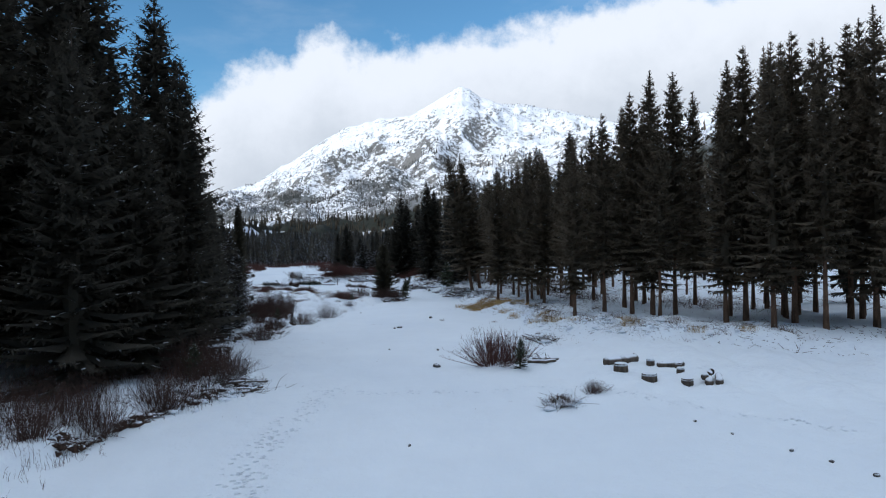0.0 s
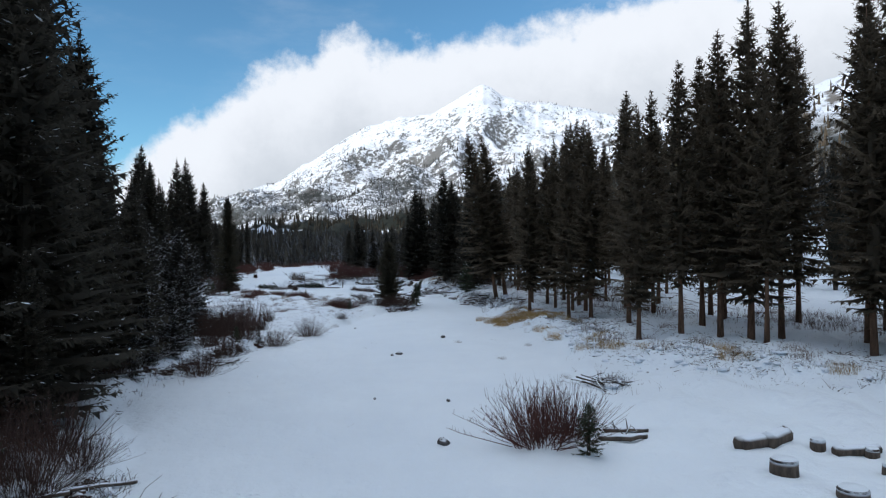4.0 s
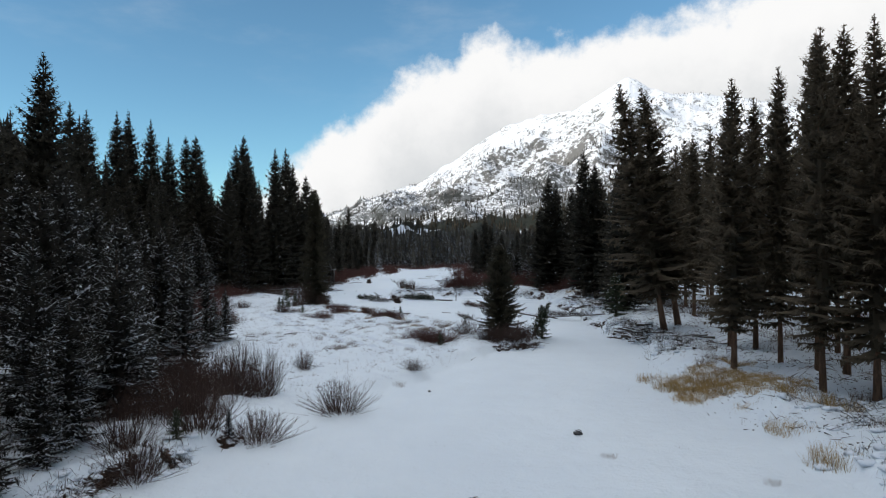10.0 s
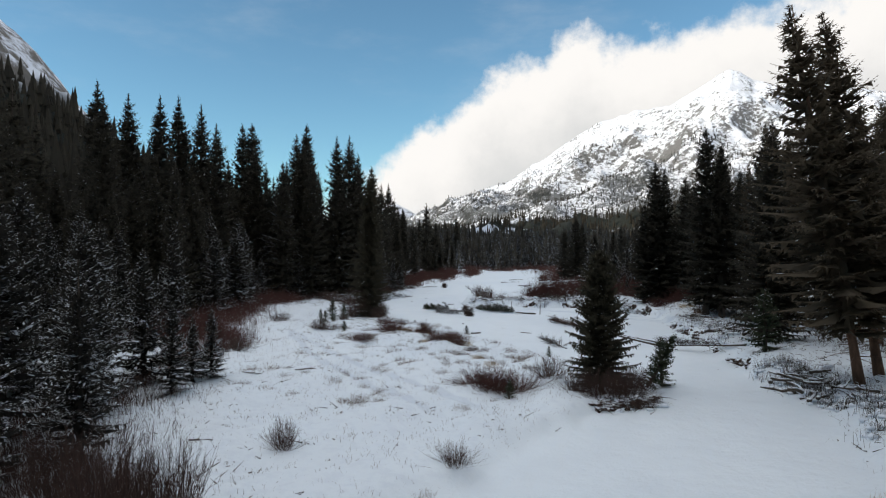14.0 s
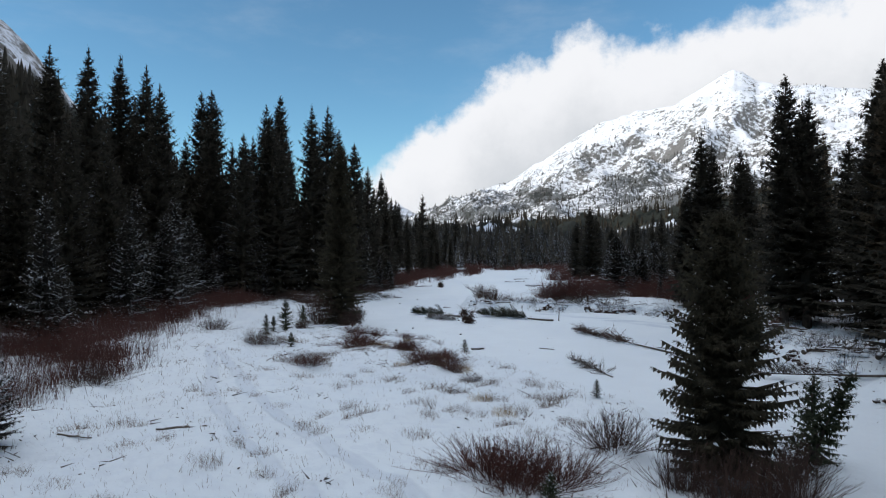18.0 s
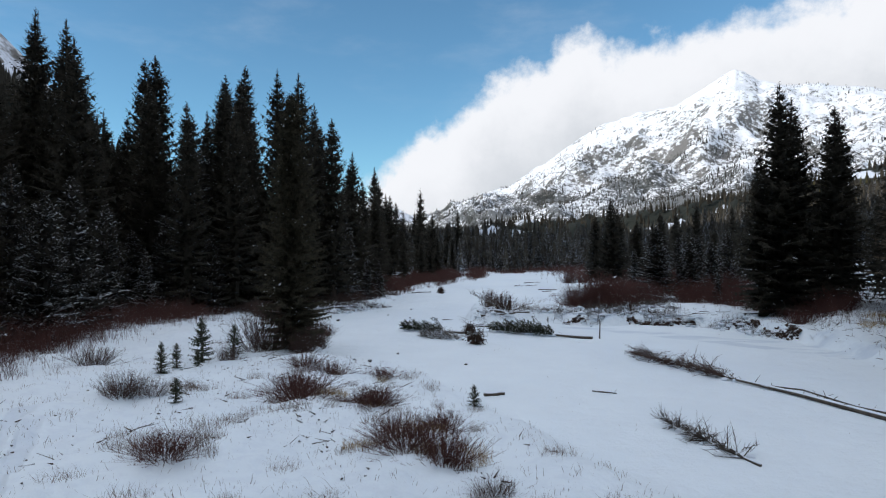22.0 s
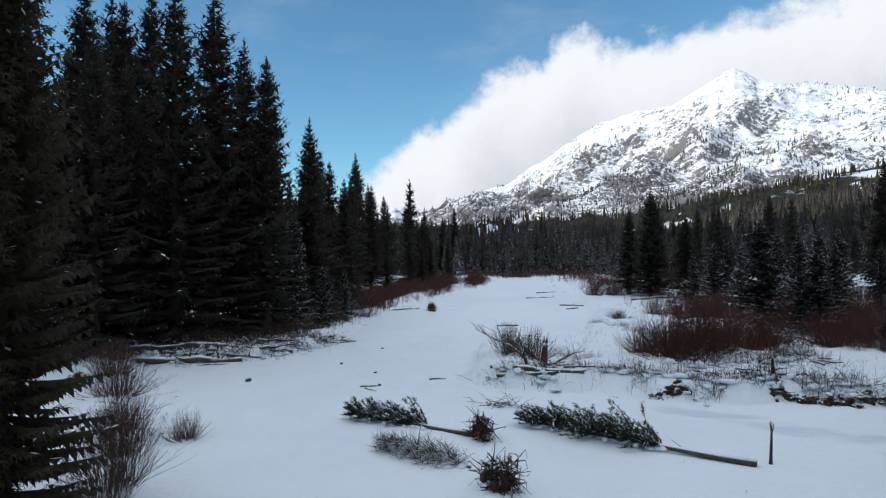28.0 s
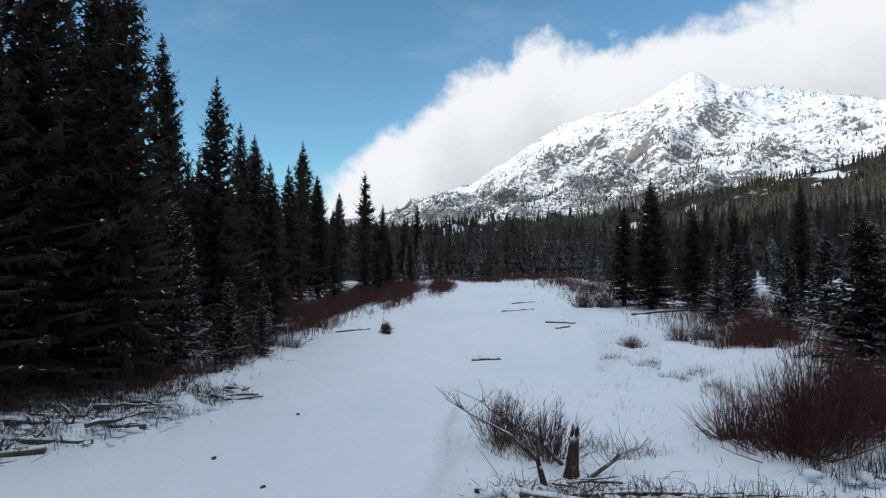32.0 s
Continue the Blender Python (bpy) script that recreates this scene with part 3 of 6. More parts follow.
def trunk_mesh(h, r, rng, material, stubs=0.0, lean=0.0):
    s = Shape()
    bend = Vector((rng.uniform(-1, 1), rng.uniform(-1, 1), 0)) * lean
    pts, rad = [], []
    for i in range(8):
        u = i / 7
        pts.append(Vector((0, 0, -0.35 + (h + 0.3) * u)) + bend * u * u + Vector((rng.uniform(-1, 1), rng.uniform(-1, 1), 0)) * 0.04 * (0 < i < 7))
        rad.append(r * (1.35 if i == 0 else 1.0) * (1 - u) ** 0.8 + 0.012)
    s.tube(pts, rad, 8)
    for _ in range(int(stubs)):   # dead twigs below the crown
        z = rng.uniform(1.2, h * 0.42)
        a = rng.uniform(0, 6.28)
        L = rng.uniform(0.35, 1.3)
        d = Vector((math.cos(a), math.sin(a), rng.uniform(-0.35, 0.15)))
        s.tube([Vector((0, 0, z)), Vector((0, 0, z)) + d * L * 0.6, Vector((0, 0, z - 0.1 * L)) + d * L], [0.022, 0.014, 0.005], 3, False)
    return s.mesh("trunk", material)


def crown_mesh(h, base, width, rng, material, gap=0.36, step=0.34, sprig=0.6, ragged=0.22, power=0.9, core=0.13, hang=0.6, load=0.0, fine=0.55, pad=0.15, top=None):
    """Whorls of boughs up the stem: each bough is a drooping axis with flat side twigs and hanging ones, shorter towards its tip."""
    s, white = Shape(), Shape()

    def reach(u):
        return (1 - u) ** power * min(1.0, 0.62 + u / 0.12 * 0.38) * 0.95 + 0.05 * (1 - u * u)

    rings = 16
    s.tube([Vector((0, 0, base + (h - base) * 0.97 * i / rings)) for i in range(rings + 1)], [width * reach(i / rings) * core * rng.uniform(0.75, 1.2) + 0.01 for i in range(rings + 1)], 7)
    z = base
    while z < h - 0.06:
        u = (z - base) / (h - base)
        count = 5 if u > 0.88 else 6 if u > 0.6 else 7
        a0 = rng.uniform(0, 6.28)
        lump = rng.uniform(0.84, 1.12)
        for k in range(count):
            if rng.random() < 0.05:
                continue
            L = width * reach(u) * lump * rng.uniform(1 - ragged * 1.5, 1 + ragged) + 0.04
            a = a0 + 6.28 * k / count + rng.uniform(-0.4, 0.4)
            rise = -0.42 + 1.05 * u + rng.uniform(-0.15, 0.15)
            out, side = Vector((math.cos(a), math.sin(a), 0)), Vector((-math.sin(a), math.cos(a), 0))
            p0 = Vector((0, 0, z + rng.uniform(-0.5, 0.5) * gap))
            sway = side * rng.uniform(-0.12, 0.12) * L

            def axis(q):
                return p0 + out * (L * q) + sway * q * q + Vector((0, 0, L * (rise * q + 0.28 * q * q)))

            n = max(2, int(L / step + 0.5))
            bare = rng.uniform(0.0, 0.2)
            w = side * (pad * L + 0.01) + Vector((0, 0, -0.06 * L))
            m = len(s.v)   # the bough's own flat pad
            s.v += [axis(0.02), axis(0.45) + w, axis(0.9), axis(0.45) - side * (pad * L + 0.01) + Vector((0, 0, -0.06 * L)), axis(0.5) + Vector((0, 0, 0.02 * L))]
            s.f += [(m, m + 1, m + 4), (m + 1, m + 2, m + 4), (m + 2, m + 3, m + 4), (m + 3, m, m + 4)]
            for i in range(n):
                q = bare + (1 - bare) * (i + 0.35) / n
                p, nxt = axis(q), axis(min(1.0, q + 0.8 / n))
                size = min(sprig * (1.05 - 0.5 * q), 0.75 * L * (1.15 - 0.6 * q) + 0.03) * rng.uniform(0.7, 1.2)
                fwd = (nxt - p).normalized()
                for sg in (-1, 1):
                    v = (fwd * rng.uniform(0.45, 0.9) + side * (sg * rng.uniform(0.55, 1.0)) + Vector((0, 0, rng.uniform(-0.5, 0.05)))).normalized() * size
                    if q > 1 - fine:
                        tilt = rng.uniform(-0.9, 0.9)
                        flat = v.cross(Vector((0, 0, 1))).normalized()
                        s.frond(p, v, (flat * math.cos(tilt) + Vector((0, 0, math.sin(tilt)))) * size * 0.36, rng)
                    else:
                        m = len(s.v)
                        s.v += [p - fwd * 0.1 * size, p + fwd * 0.42 * size, p + v]
                        s.f.append((m, m + 1, m + 2))
                    if rng.random() < load * (1.6 if noise.noise(p * 0.9) > 0 else 0.5) * (0.35 + q):   # snow along the twig's back
                        white.leaf(p + v * 0.12 + Vector((0, 0, 0.02 + 0.03 * size)), v * rng.uniform(0.5, 0.85), v.cross(Vector((0, 0, 1))).normalized() * size * rng.uniform(0.06, 0.15))
                if rng.random() < hang:
                    v = (fwd * 0.5 + side * rng.uniform(-0.35, 0.35) + Vector((0, 0, -0.85))).normalized() * size * rng.uniform(0.5, 0.85)
                    m = len(s.v)
                    s.v += [p - fwd * 0.16 * size, p + fwd * 0.34 * size, p + v]
                    s.f.append((m, m + 1, m + 2))
            tip = axis(0.9)
            s.frond(tip, (axis(1.0) - axis(0.85)).normalized() * min(sprig * 0.6, 0.5 * L), side * min(sprig * 0.2, 0.16 * L), rng)
        z += gap * (1 - 0.6 * u) * rng.uniform(0.8, 1.2)
    for a in range(3):
        s.leaf(Vector((0, 0, h * 0.962)), Vector((0, 0, 0.038 * h + 0.02)), Vector((0.0025 * h * math.cos(a * 1.05), 0.0025 * h * math.sin(a * 1.05), 0)))
    if white.f:
        tagged(child("bough_snow", white.mesh("bough_snow", M_LOAD, True), top), "streaks of snow on the boughs", kind="stuff")
    return s.mesh("crown", material, True)


def conifer(name, label, h, base, width, seed, needle, bark_m, r=None, stubs=0, group="", cat="tree", **kw):
    rng = random.Random(seed)
    top = tagged(new(name), label, cat, group)
    child("trunk", trunk_mesh(h, r or 0.011 * h + 0.03, rng, bark_m, stubs, 0.15 if h > 8 else 0.03), top)
    child("crown", crown_mesh(h, base, width, rng, needle, top=top, **kw), top)
    return top


def at(x, y, h=1.0, turn=0.0, lean=0.0, sink=0.0, wide=None):
    """A pose that stands on the snow, with a scale."""
    w = wide or h
    return pose(x, y, gz(x, y) - sink, 0, lean, 0) @ pose(0, 0, 0, 0, 0, turn) @ Matrix.Diagonal((w, w, h, 1))


def plant(model, x, y, h=1.0, turn=0.0, lean=0.0, wide=None, label="", group=""):
    """Copies a model to a place on the snow; h and wide scale it."""
    back = Matrix.Diagonal([1 / c for c in model.scale] + [1])   # a model that stands already may be scaled
    ob = copy_thing(model, at(x, y, h, turn, lean, 0.05, wide) @ back)
    return tagged(ob, label, "", group)


USED = []


def settle(model, x, y, **kw):
    """The model itself takes the first place, copies the others."""
    if model.name not in USED:
        USED.append(model.name)
        model.matrix_basis = at(x, y, kw.get("h", 1.0), kw.get("turn", 0.0), kw.get("lean", 0.0), 0.05, kw.get("wide"))
        return tagged(model, kw.get("label", ""), "", kw.get("group", ""))
    return plant(model, x, y, **kw)


def willow(name, label, h, spread_, stems, seed, material, twig=8, group="", fan=1.0):
    """A clump of thin stems that fan out from one stool, with fine twigs on them."""
    rng = random.Random(seed)
    s, fine = Shape(), Shape()
    for _ in range(stems):
        a, lean = rng.uniform(0, 6.28), min(1.25, abs(rng.gauss(0, 0.6))) * fan
        L = h * rng.uniform(0.45, 1.08) * (1 - 0.36 * min(1.4, lean))
        out = Vector((math.cos(a), math.sin(a), 0))
        p0 = out * rng.uniform(0, spread_ * 0.4) + Vector((rng.uniform(-1, 1), rng.uniform(-1, 1), -0.5)) * 0.12
        pts = [p0 + out * (spread_ * lean * q ** 0.75) + Vector((rng.uniform(-1, 1) * 0.05, rng.uniform(-1, 1) * 0.05, L * q * (1 - 0.12 * q * lean))) for q in (0, 0.35, 0.7, 1.0)]
        r = rng.uniform(0.0032, 0.0072)
        s.tube(pts, [r * 1.3, r, r * 0.7, r * 0.3], 3, False)
        for _ in range(twig + 4):
            q = rng.uniform(0.25, 0.97)
            i = min(2, int(q * 3))
            b = pts[i].lerp(pts[i + 1], q * 3 - i)
            d = (out * rng.uniform(-0.3, 0.8) + Vector((rng.uniform(-0.7, 0.7), rng.uniform(-0.7, 0.7), 0.9))).normalized() * L * rng.uniform(0.10, 0.30)
            w = d.orthogonal().normalized() * r * 0.65
            n = len(fine.v)
            fine.v += [b - w, b + w, b + d]
            fine.f.append((n, n + 1, n + 2))
    top = tagged(new(name), label, "shrub", group)
    child("cane_clump", s.mesh("cane_clump", material), top)
    child("twig_spray", fine.mesh("twig_spray", material, True), top)
    return top


def tuft(name, label, h, wide, blades, seed, material, cat="grass", group=""):
    rng = random.Random(seed)
    s = Shape()
    for _ in range(blades):
        a, q = rng.uniform(0, 6.28), rng.random() ** 0.6
        p = Vector((math.cos(a), math.sin(a), 0)) * wide * q + Vector((0, 0, -0.08))
        v = Vector((rng.gauss(0, 0.28), rng.gauss(0, 0.28), 1.0)) * h * rng.uniform(0.4, 1.1)
        b = Vector((rng.uniform(-1, 1), rng.uniform(-1, 1), -0.3)) * h * 0.22
        s.blade(p, v, Vector((math.cos(a * 7), math.sin(a * 7), 0)) * rng.uniform(0.003, 0.006), b)
    return tagged(new(name, s.mesh(name, material, True)), label, cat, group)


def log_mesh(name, a, b, r, rng, material, taper=0.7, sides=9, stubs=0, crook=0.026):
    s = Shape()
    d = b - a
    pts = [a + d * q + Vector((rng.uniform(-1, 1), rng.uniform(-1, 1), rng.uniform(-0.6, 0.6))) * (r * 0.35 * min(1, crook / 0.026) + d.length * crook) * (0 < q < 1) for q in (0, 0.2, 0.4, 0.6, 0.8, 1.0)]
    s.tube(pts, [r * (1 - (1 - taper) * i / 5) * rng.uniform(0.93, 1.07) for i in range(6)], sides)
    for _ in range(stubs):
        q = rng.uniform(0.1, 0.95)
        o = Vector((rng.uniform(-1, 1), rng.uniform(-1, 1), rng.uniform(0.1, 1))).normalized() * rng.uniform(2.0, 6.0) * r
        s.tube([a + d * q, a + d * q + o], [r * 0.22, r * 0.08], 4)
    return s.mesh(name, material)


def log(x0, y0, x1, y1, r, seed, label="snow-topped weathered log lying on the snow", name="log", lift=0.0, lift1=None, material=None, stubs=2, taper=0.7, group=""):
    rng = random.Random(seed)
    m = Vector(((x0 + x1) / 2, (y0 + y1) / 2, 0))
    m.z = gz(m.x, m.y)
    a = Vector((x0, y0, gz(x0, y0) + r * 0.55 + lift)) - m
    b = Vector((x1, y1, gz(x1, y1) + r * 0.5 + (lift if lift1 is None else lift1))) - m
    ob = tagged(new(name, log_mesh(name, a, b, r, rng, material or M_LOG, taper, 9, 0, 0.003 if taper > 0.9 else 0.02)), label, "log", group)
    ob.location = m
    for _ in range(stubs):
        s = Shape()
        p = a.lerp(b, rng.uniform(0.1, 0.95))
        o = Vector((rng.uniform(-1, 1), rng.uniform(-1, 1), rng.uniform(0.1, 1))).normalized() * rng.uniform(2.0, 6.0) * r
        s.tube([p, p + o * 0.6 + Vector((0, 0, 0.3 * r)), p + o], [r * 0.22, r * 0.15, r * 0.07], 5)
        child("branch_stub", s.mesh("branch_stub", material or M_LOG), ob)
    return ob


def wood_pile(name, label, x, y, rx, ry, count, seed, r=(0.03, 0.09), length=(0.8, 2.6), tall=0.5, turn=0.0, brush=60, steep=0.14):
    """Drift logs and sticks thrown over one another, with brush between them."""
    rng = random.Random(seed)
    top = tagged(new(name), label, "wood pile")
    top.location = (x, y, gz(x, y))
    for k in range(count):
        px, py = rng.gauss(0, 0.45) * rx, rng.gauss(0, 0.45) * ry
        z = gz(x + px, y + py) - gz(x, y) + rng.uniform(-0.04, tall) * max(0.1, 1 - math.hypot(px / rx, py / ry) * 0.8)
        a, L = turn + rng.gauss(0, 0.6), length[0] * 0.8 + (length[1] * 0.85 - length[0] * 0.8) * rng.random() ** 1.7
        d = Vector((math.cos(a), math.sin(a), rng.uniform(-steep, steep))) * L / 2
        c = Vector((px, py, z))
        child("stick" if L < 1.4 else "log", log_mesh("log", c - d, c + d, rng.uniform(*r) * (0.6 if L < 1.2 else 1.0), rng, M_LOG, rng.uniform(0.35, 0.8), 7, 2), top)
    s = Shape()
    for k in range(int(brush * 1.5)):
        px, py = rng.gauss(0, 0.5) * rx, rng.gauss(0, 0.5) * ry
        c = Vector((px, py, gz(x + px, y + py) - gz(x, y) - 0.03))
        a, L = turn + rng.gauss(0, 0.9) + math.pi * rng.randrange(2), 0.15 + 0.75 * rng.random() ** 2
        d = Vector((math.cos(a) * L, math.sin(a) * L, rng.uniform(-0.1, 0.8) * L))
        k1 = Vector((rng.gauss(0, 0.1), rng.gauss(0, 0.1), 0.08)) * L
        s.tube([c, c + d * 0.55 + k1, c + d], [0.010, 0.007, 0.003], 3, False)
    if brush:
        tagged(child("brushwood", s.mesh("brushwood", M_TWIG), top), kind="stuff")
    return top


def tangle(name, label, line, wide, n, seed, tall=0.5, snow=0.5, long_=0.9):
    """Arched twigs, short sticks and lodged snow heaped along a stretch of the plan."""
    r = random.Random(seed)
    seg = [(a, b, math.hypot(b[0] - a[0], b[1] - a[1])) for a, b in zip(line, line[1:])]
    total = sum(c for *_, c in seg)
    top = tagged(new(name), label, "brush")
    top.location = (line[0][0], line[0][1], gz(*line[0]))
    base = Vector(top.location)
    dark, pale, white = Shape(), Shape(), Shape()
    for k in range(int(n * 1.7)):
        w = r.uniform(0, total)
        for a, b, c in seg:
            if w <= c:
                break
            w -= c
        x, y = a[0] + (b[0] - a[0]) * w / c + r.gauss(0, wide), a[1] + (b[1] - a[1]) * w / c + r.gauss(0, wide)
        thick = 0.5 + 0.5 * noise.noise(Vector((x, y, seed)) * 0.8)
        if thick < 0.42:
            continue
        p = Vector((x, y, gz(x, y) - 0.03 + tall * 0.5 * r.random() ** 2 * thick)) - base
        t = math.atan2(b[1] - a[1], b[0] - a[0]) + r.gauss(0, 0.8) + math.pi * r.randrange(2)
        L = long_ * (0.14 + 0.6 * r.random() ** 2.5)
        d = Vector((math.cos(t), math.sin(t), 0)) * L * 0.8
        up = Vector((r.gauss(0, 0.1) * L, r.gauss(0, 0.1) * L, r.uniform(0.1, 0.9) * tall * (0.4 + thick)))
        q = r.uniform(0.0035, 0.0075) * (2.2 if r.random() < 0.08 else 1.0)
        (pale if r.random() < 0.4 else dark).tube([p, p + d * 0.5 + up, p + d + up * r.uniform(0.2, 1.5)], [q, q * 0.8, q * 0.3], 3, False)
        if r.random() < snow * 0.24:
            f = r.uniform(0.06, 0.20)
            white.lump(p + Vector((0, 0, 0.3 * f)), f * r.uniform(0.8, 1.6), f * r.uniform(0.7, 1.2), f * r.uniform(0.35, 0.6), r, 7, 0.3)
    tagged(child("dark_brush", dark.mesh("dark_brush", M_TWIG), top), kind="stuff")
    tagged(child("pale_brush", pale.mesh("pale_brush", M_DEAD), top), "grey twigs with snow along them", kind="stuff")
    if white.f:
        tagged(child("lodged_snow", white.mesh("lodged_snow", M_LOAD), top), "lumps of snow in the brush", kind="stuff")
    return top

# ---- models of the trees: heights in metres at scale 1 ----
TALL = [conifer("spruce_tree", "tall dark green spruce with snow-flecked boughs", 18, bs, w, 11 + k, M_SPRUCE, M_BARK, group="creek spruces", gap=0.44, step=0.42, sprig=0.74, power=pw, load=0.085)
        for k, (pw, bs, w) in enumerate(((0.85, 0.7, 3.2), (0.95, 0.9, 3.5), (0.8, 1.6, 2.8), (1.0, 0.6, 3.6)))]
PINE = [conifer("pine_tree", "tall conifer with a bare reddish-brown trunk and dark crown", 18, 18 * b, w, 31 + k, M_OLIVE, M_RED_BARK, r=0.14, stubs=60, group="terrace conifers",
                gap=0.42, step=0.42, sprig=0.70, ragged=0.32, power=pw, load=0.03) for k, (b, pw, w) in enumerate(((0.15, 0.80, 2.45), (0.20, 0.74, 2.2), (0.13, 0.90, 2.6), (0.25, 0.70, 2.05)))]
BACK = [conifer("forest_spruce", "dark spruce standing within the forest", 17, b, 3.1, 51 + k, m, M_BARK, group="forest trees", gap=0.85, step=0.85, sprig=1.25, power=pw, core=0.3, fine=0.3)
        for k, (b, pw, m) in enumerate(((1.2, 0.85, M_SPRUCE), (2.2, 0.78, M_SPRUCE), (0.8, 0.95, M_SPRUCE)))]
OPEN = [conifer("forest_pine", "conifer with a long bare trunk deep in the terrace wood", 17, b, 2.3, 61 + k, M_OLIVE, M_RED_BARK, r=0.15, stubs=24, group="forest trees", gap=0.8, step=0.8, sprig=1.1, power=0.75, core=0.25, fine=0.3)
        for k, b in enumerate((3.2, 4.4))]
FROST = [conifer("snow_dusted_spruce", "young spruce with boughs dusted in snow", 6, 0.15, 1.5, 71 + k, M_FROST, M_BARK, group="young spruces", gap=0.25, step=0.24, sprig=0.40, power=pw, load=0.45)
         for k, pw in enumerate((0.85, 1.0, 0.78))]
POINT = conifer("spruce_tree", "green spruce on the undercut point of the bar", 6.3, 0.5, 1.65, 81, M_GREEN, M_BARK, gap=0.12, step=0.12, sprig=0.36, power=0.66, load=0.05, fine=1.0, pad=0.03, hang=0.9)
EDGE = conifer("spruce_tree", "dense dark spruce at the channel's edge with dead willow under it", 12.6, 0.2, 1.75, 82, M_GREEN, M_BARK, gap=0.17, step=0.16, sprig=0.42, power=0.55, load=0.02, fine=1.0, pad=0.03, hang=0.9)
SMALL = [conifer("spruce_sapling", "small green spruce sapling standing in the snow", 1.6, 0.05, 0.58, 91 + k, M_FRESH, M_BARK, group="saplings", cat="sapling", gap=0.14, step=0.09, sprig=0.17, power=0.95, core=0.06, load=0.25, pad=0.05, fine=1.0)
         for k in range(2)]


def pick(models, rng):
    return models[rng.randrange(len(models))]


def grove(models, rows, unit, rng, wide=(0.9, 1.12), label="", group=""):
    """Trees at places on the plan: x, y and the height in metres."""
    for x, y, h in rows:
        k = h / unit
        settle(pick(models, rng), x, y, h=k, wide=k * rng.uniform(*wide), turn=rng.uniform(0, 360), label=label, group=group)


rng = random.Random(5)
# the front of the terrace wood
grove(PINE, [(21.8, 44.8, 18.5), (23.5, 38.7, 16), (19.0, 47.0, 15.4), (24.5, 35.5, 18), (23.9, 45.0, 18.6), (17.1, 48.3, 13.5), (22.8, 50.6, 17), (20.8, 46.0, 17), (21.0, 42.6, 14.5),
              (26.0, 41.5, 18.5), (25.3, 39.0, 18.8), (30.2, 41.0, 20.0), (33.0, 37.0, 20.5), (27.0, 36.5, 19), (31.6, 44.3, 20.6), (33.5, 41.5, 20.5), (24.1, 58.5, 16.7), (17.5, 59.0, 14.2), (19.6, 54.0, 15.6)], 18, rng)
grove(PINE, [(20.0, 61.5, 15), (16.3, 64.0, 13.5), (21.5, 66, 16), (18.6, 69.5, 13.5), (24.5, 63.5, 17), (22.7, 72, 15), (26.0, 33.0, 17.5), (29.0, 39.5, 18), (30.0, 33.2, 20),
              (28.5, 49.0, 18), (26.5, 53.5, 17.5), (28.0, 29.5, 19), (31.8, 36.8, 20), (34, 29, 20), (18.7, 64.4, 14), (19.4, 62.6, 15), (18.4, 57.2, 14), (23.3, 67.5, 15), (20.2, 69.9, 14), (26, 70, 15), (28, 78, 15.5), (25, 80, 14.5), (29, 66, 16), (24, 88, 14)], 18, rng)
# the pair that leans together over the creek, and the trees up the right bank
for x, y, h, lean in ((17.6, 76.9, 16.6, -10), (18.9, 78.0, 16.2, -8.5)):
    settle(PINE[0], x, y, h=h / 18, wide=1.22, turn=rng.uniform(0, 360), lean=lean, label="tall conifer leaning out over the creek bank")
grove(TALL, [(18.6, 89.7, 13.2), (18.9, 105.6, 16.0), (20.4, 106.8, 14.6), (21.6, 99.4, 15.2), (23.0, 102.0, 15.8), (20.6, 110.5, 11.5), (26.7, 114.2, 13), (25.3, 106.7, 14), (24.0, 96.0, 13), (20.5, 119.5, 13), (22.5, 124.0, 13), (24.0, 118.2, 14), (27.0, 122.5, 14), (19.9, 104.6, 14.5), (29.0, 128.0, 13), (17.7, 120.9, 15.4), (18.8, 121.8, 14.6), (16.6, 121.4, 11.0)], 18, rng, (1.12, 1.32))
grove(PINE, [(22.4, 84, 14), (24.8, 92, 15), (21.4, 98.5, 14), (25.2, 104.5, 15.5), (28.8, 111, 16), (26.1, 117, 14), (22.0, 113.9, 13)], 18, rng)
# big spruces at the left of the first reach
grove(TALL, [(-16.0, 36.4, 22), (-14.8, 37.6, 21.5), (-10.3, 36.6, 15.4), (-12.3, 42.0, 20.4), (-20.3, 43.5, 23), (-18.6, 34.0, 22.5), (-13.2, 50.8, 16.2), (-15.6, 46.5, 18), (-23.0, 37.5, 24),
              (-19.0, 29.5, 21), (-17.5, 40.5, 20), (-10.6, 40.2, 12.5), (-11.7, 32.6, 13), (-9.6, 34.6, 5.5), (-13.6, 30.0, 15), (-11.0, 44.8, 15), (-9.8, 48.4, 9)], 18, rng, (1.12, 1.38))
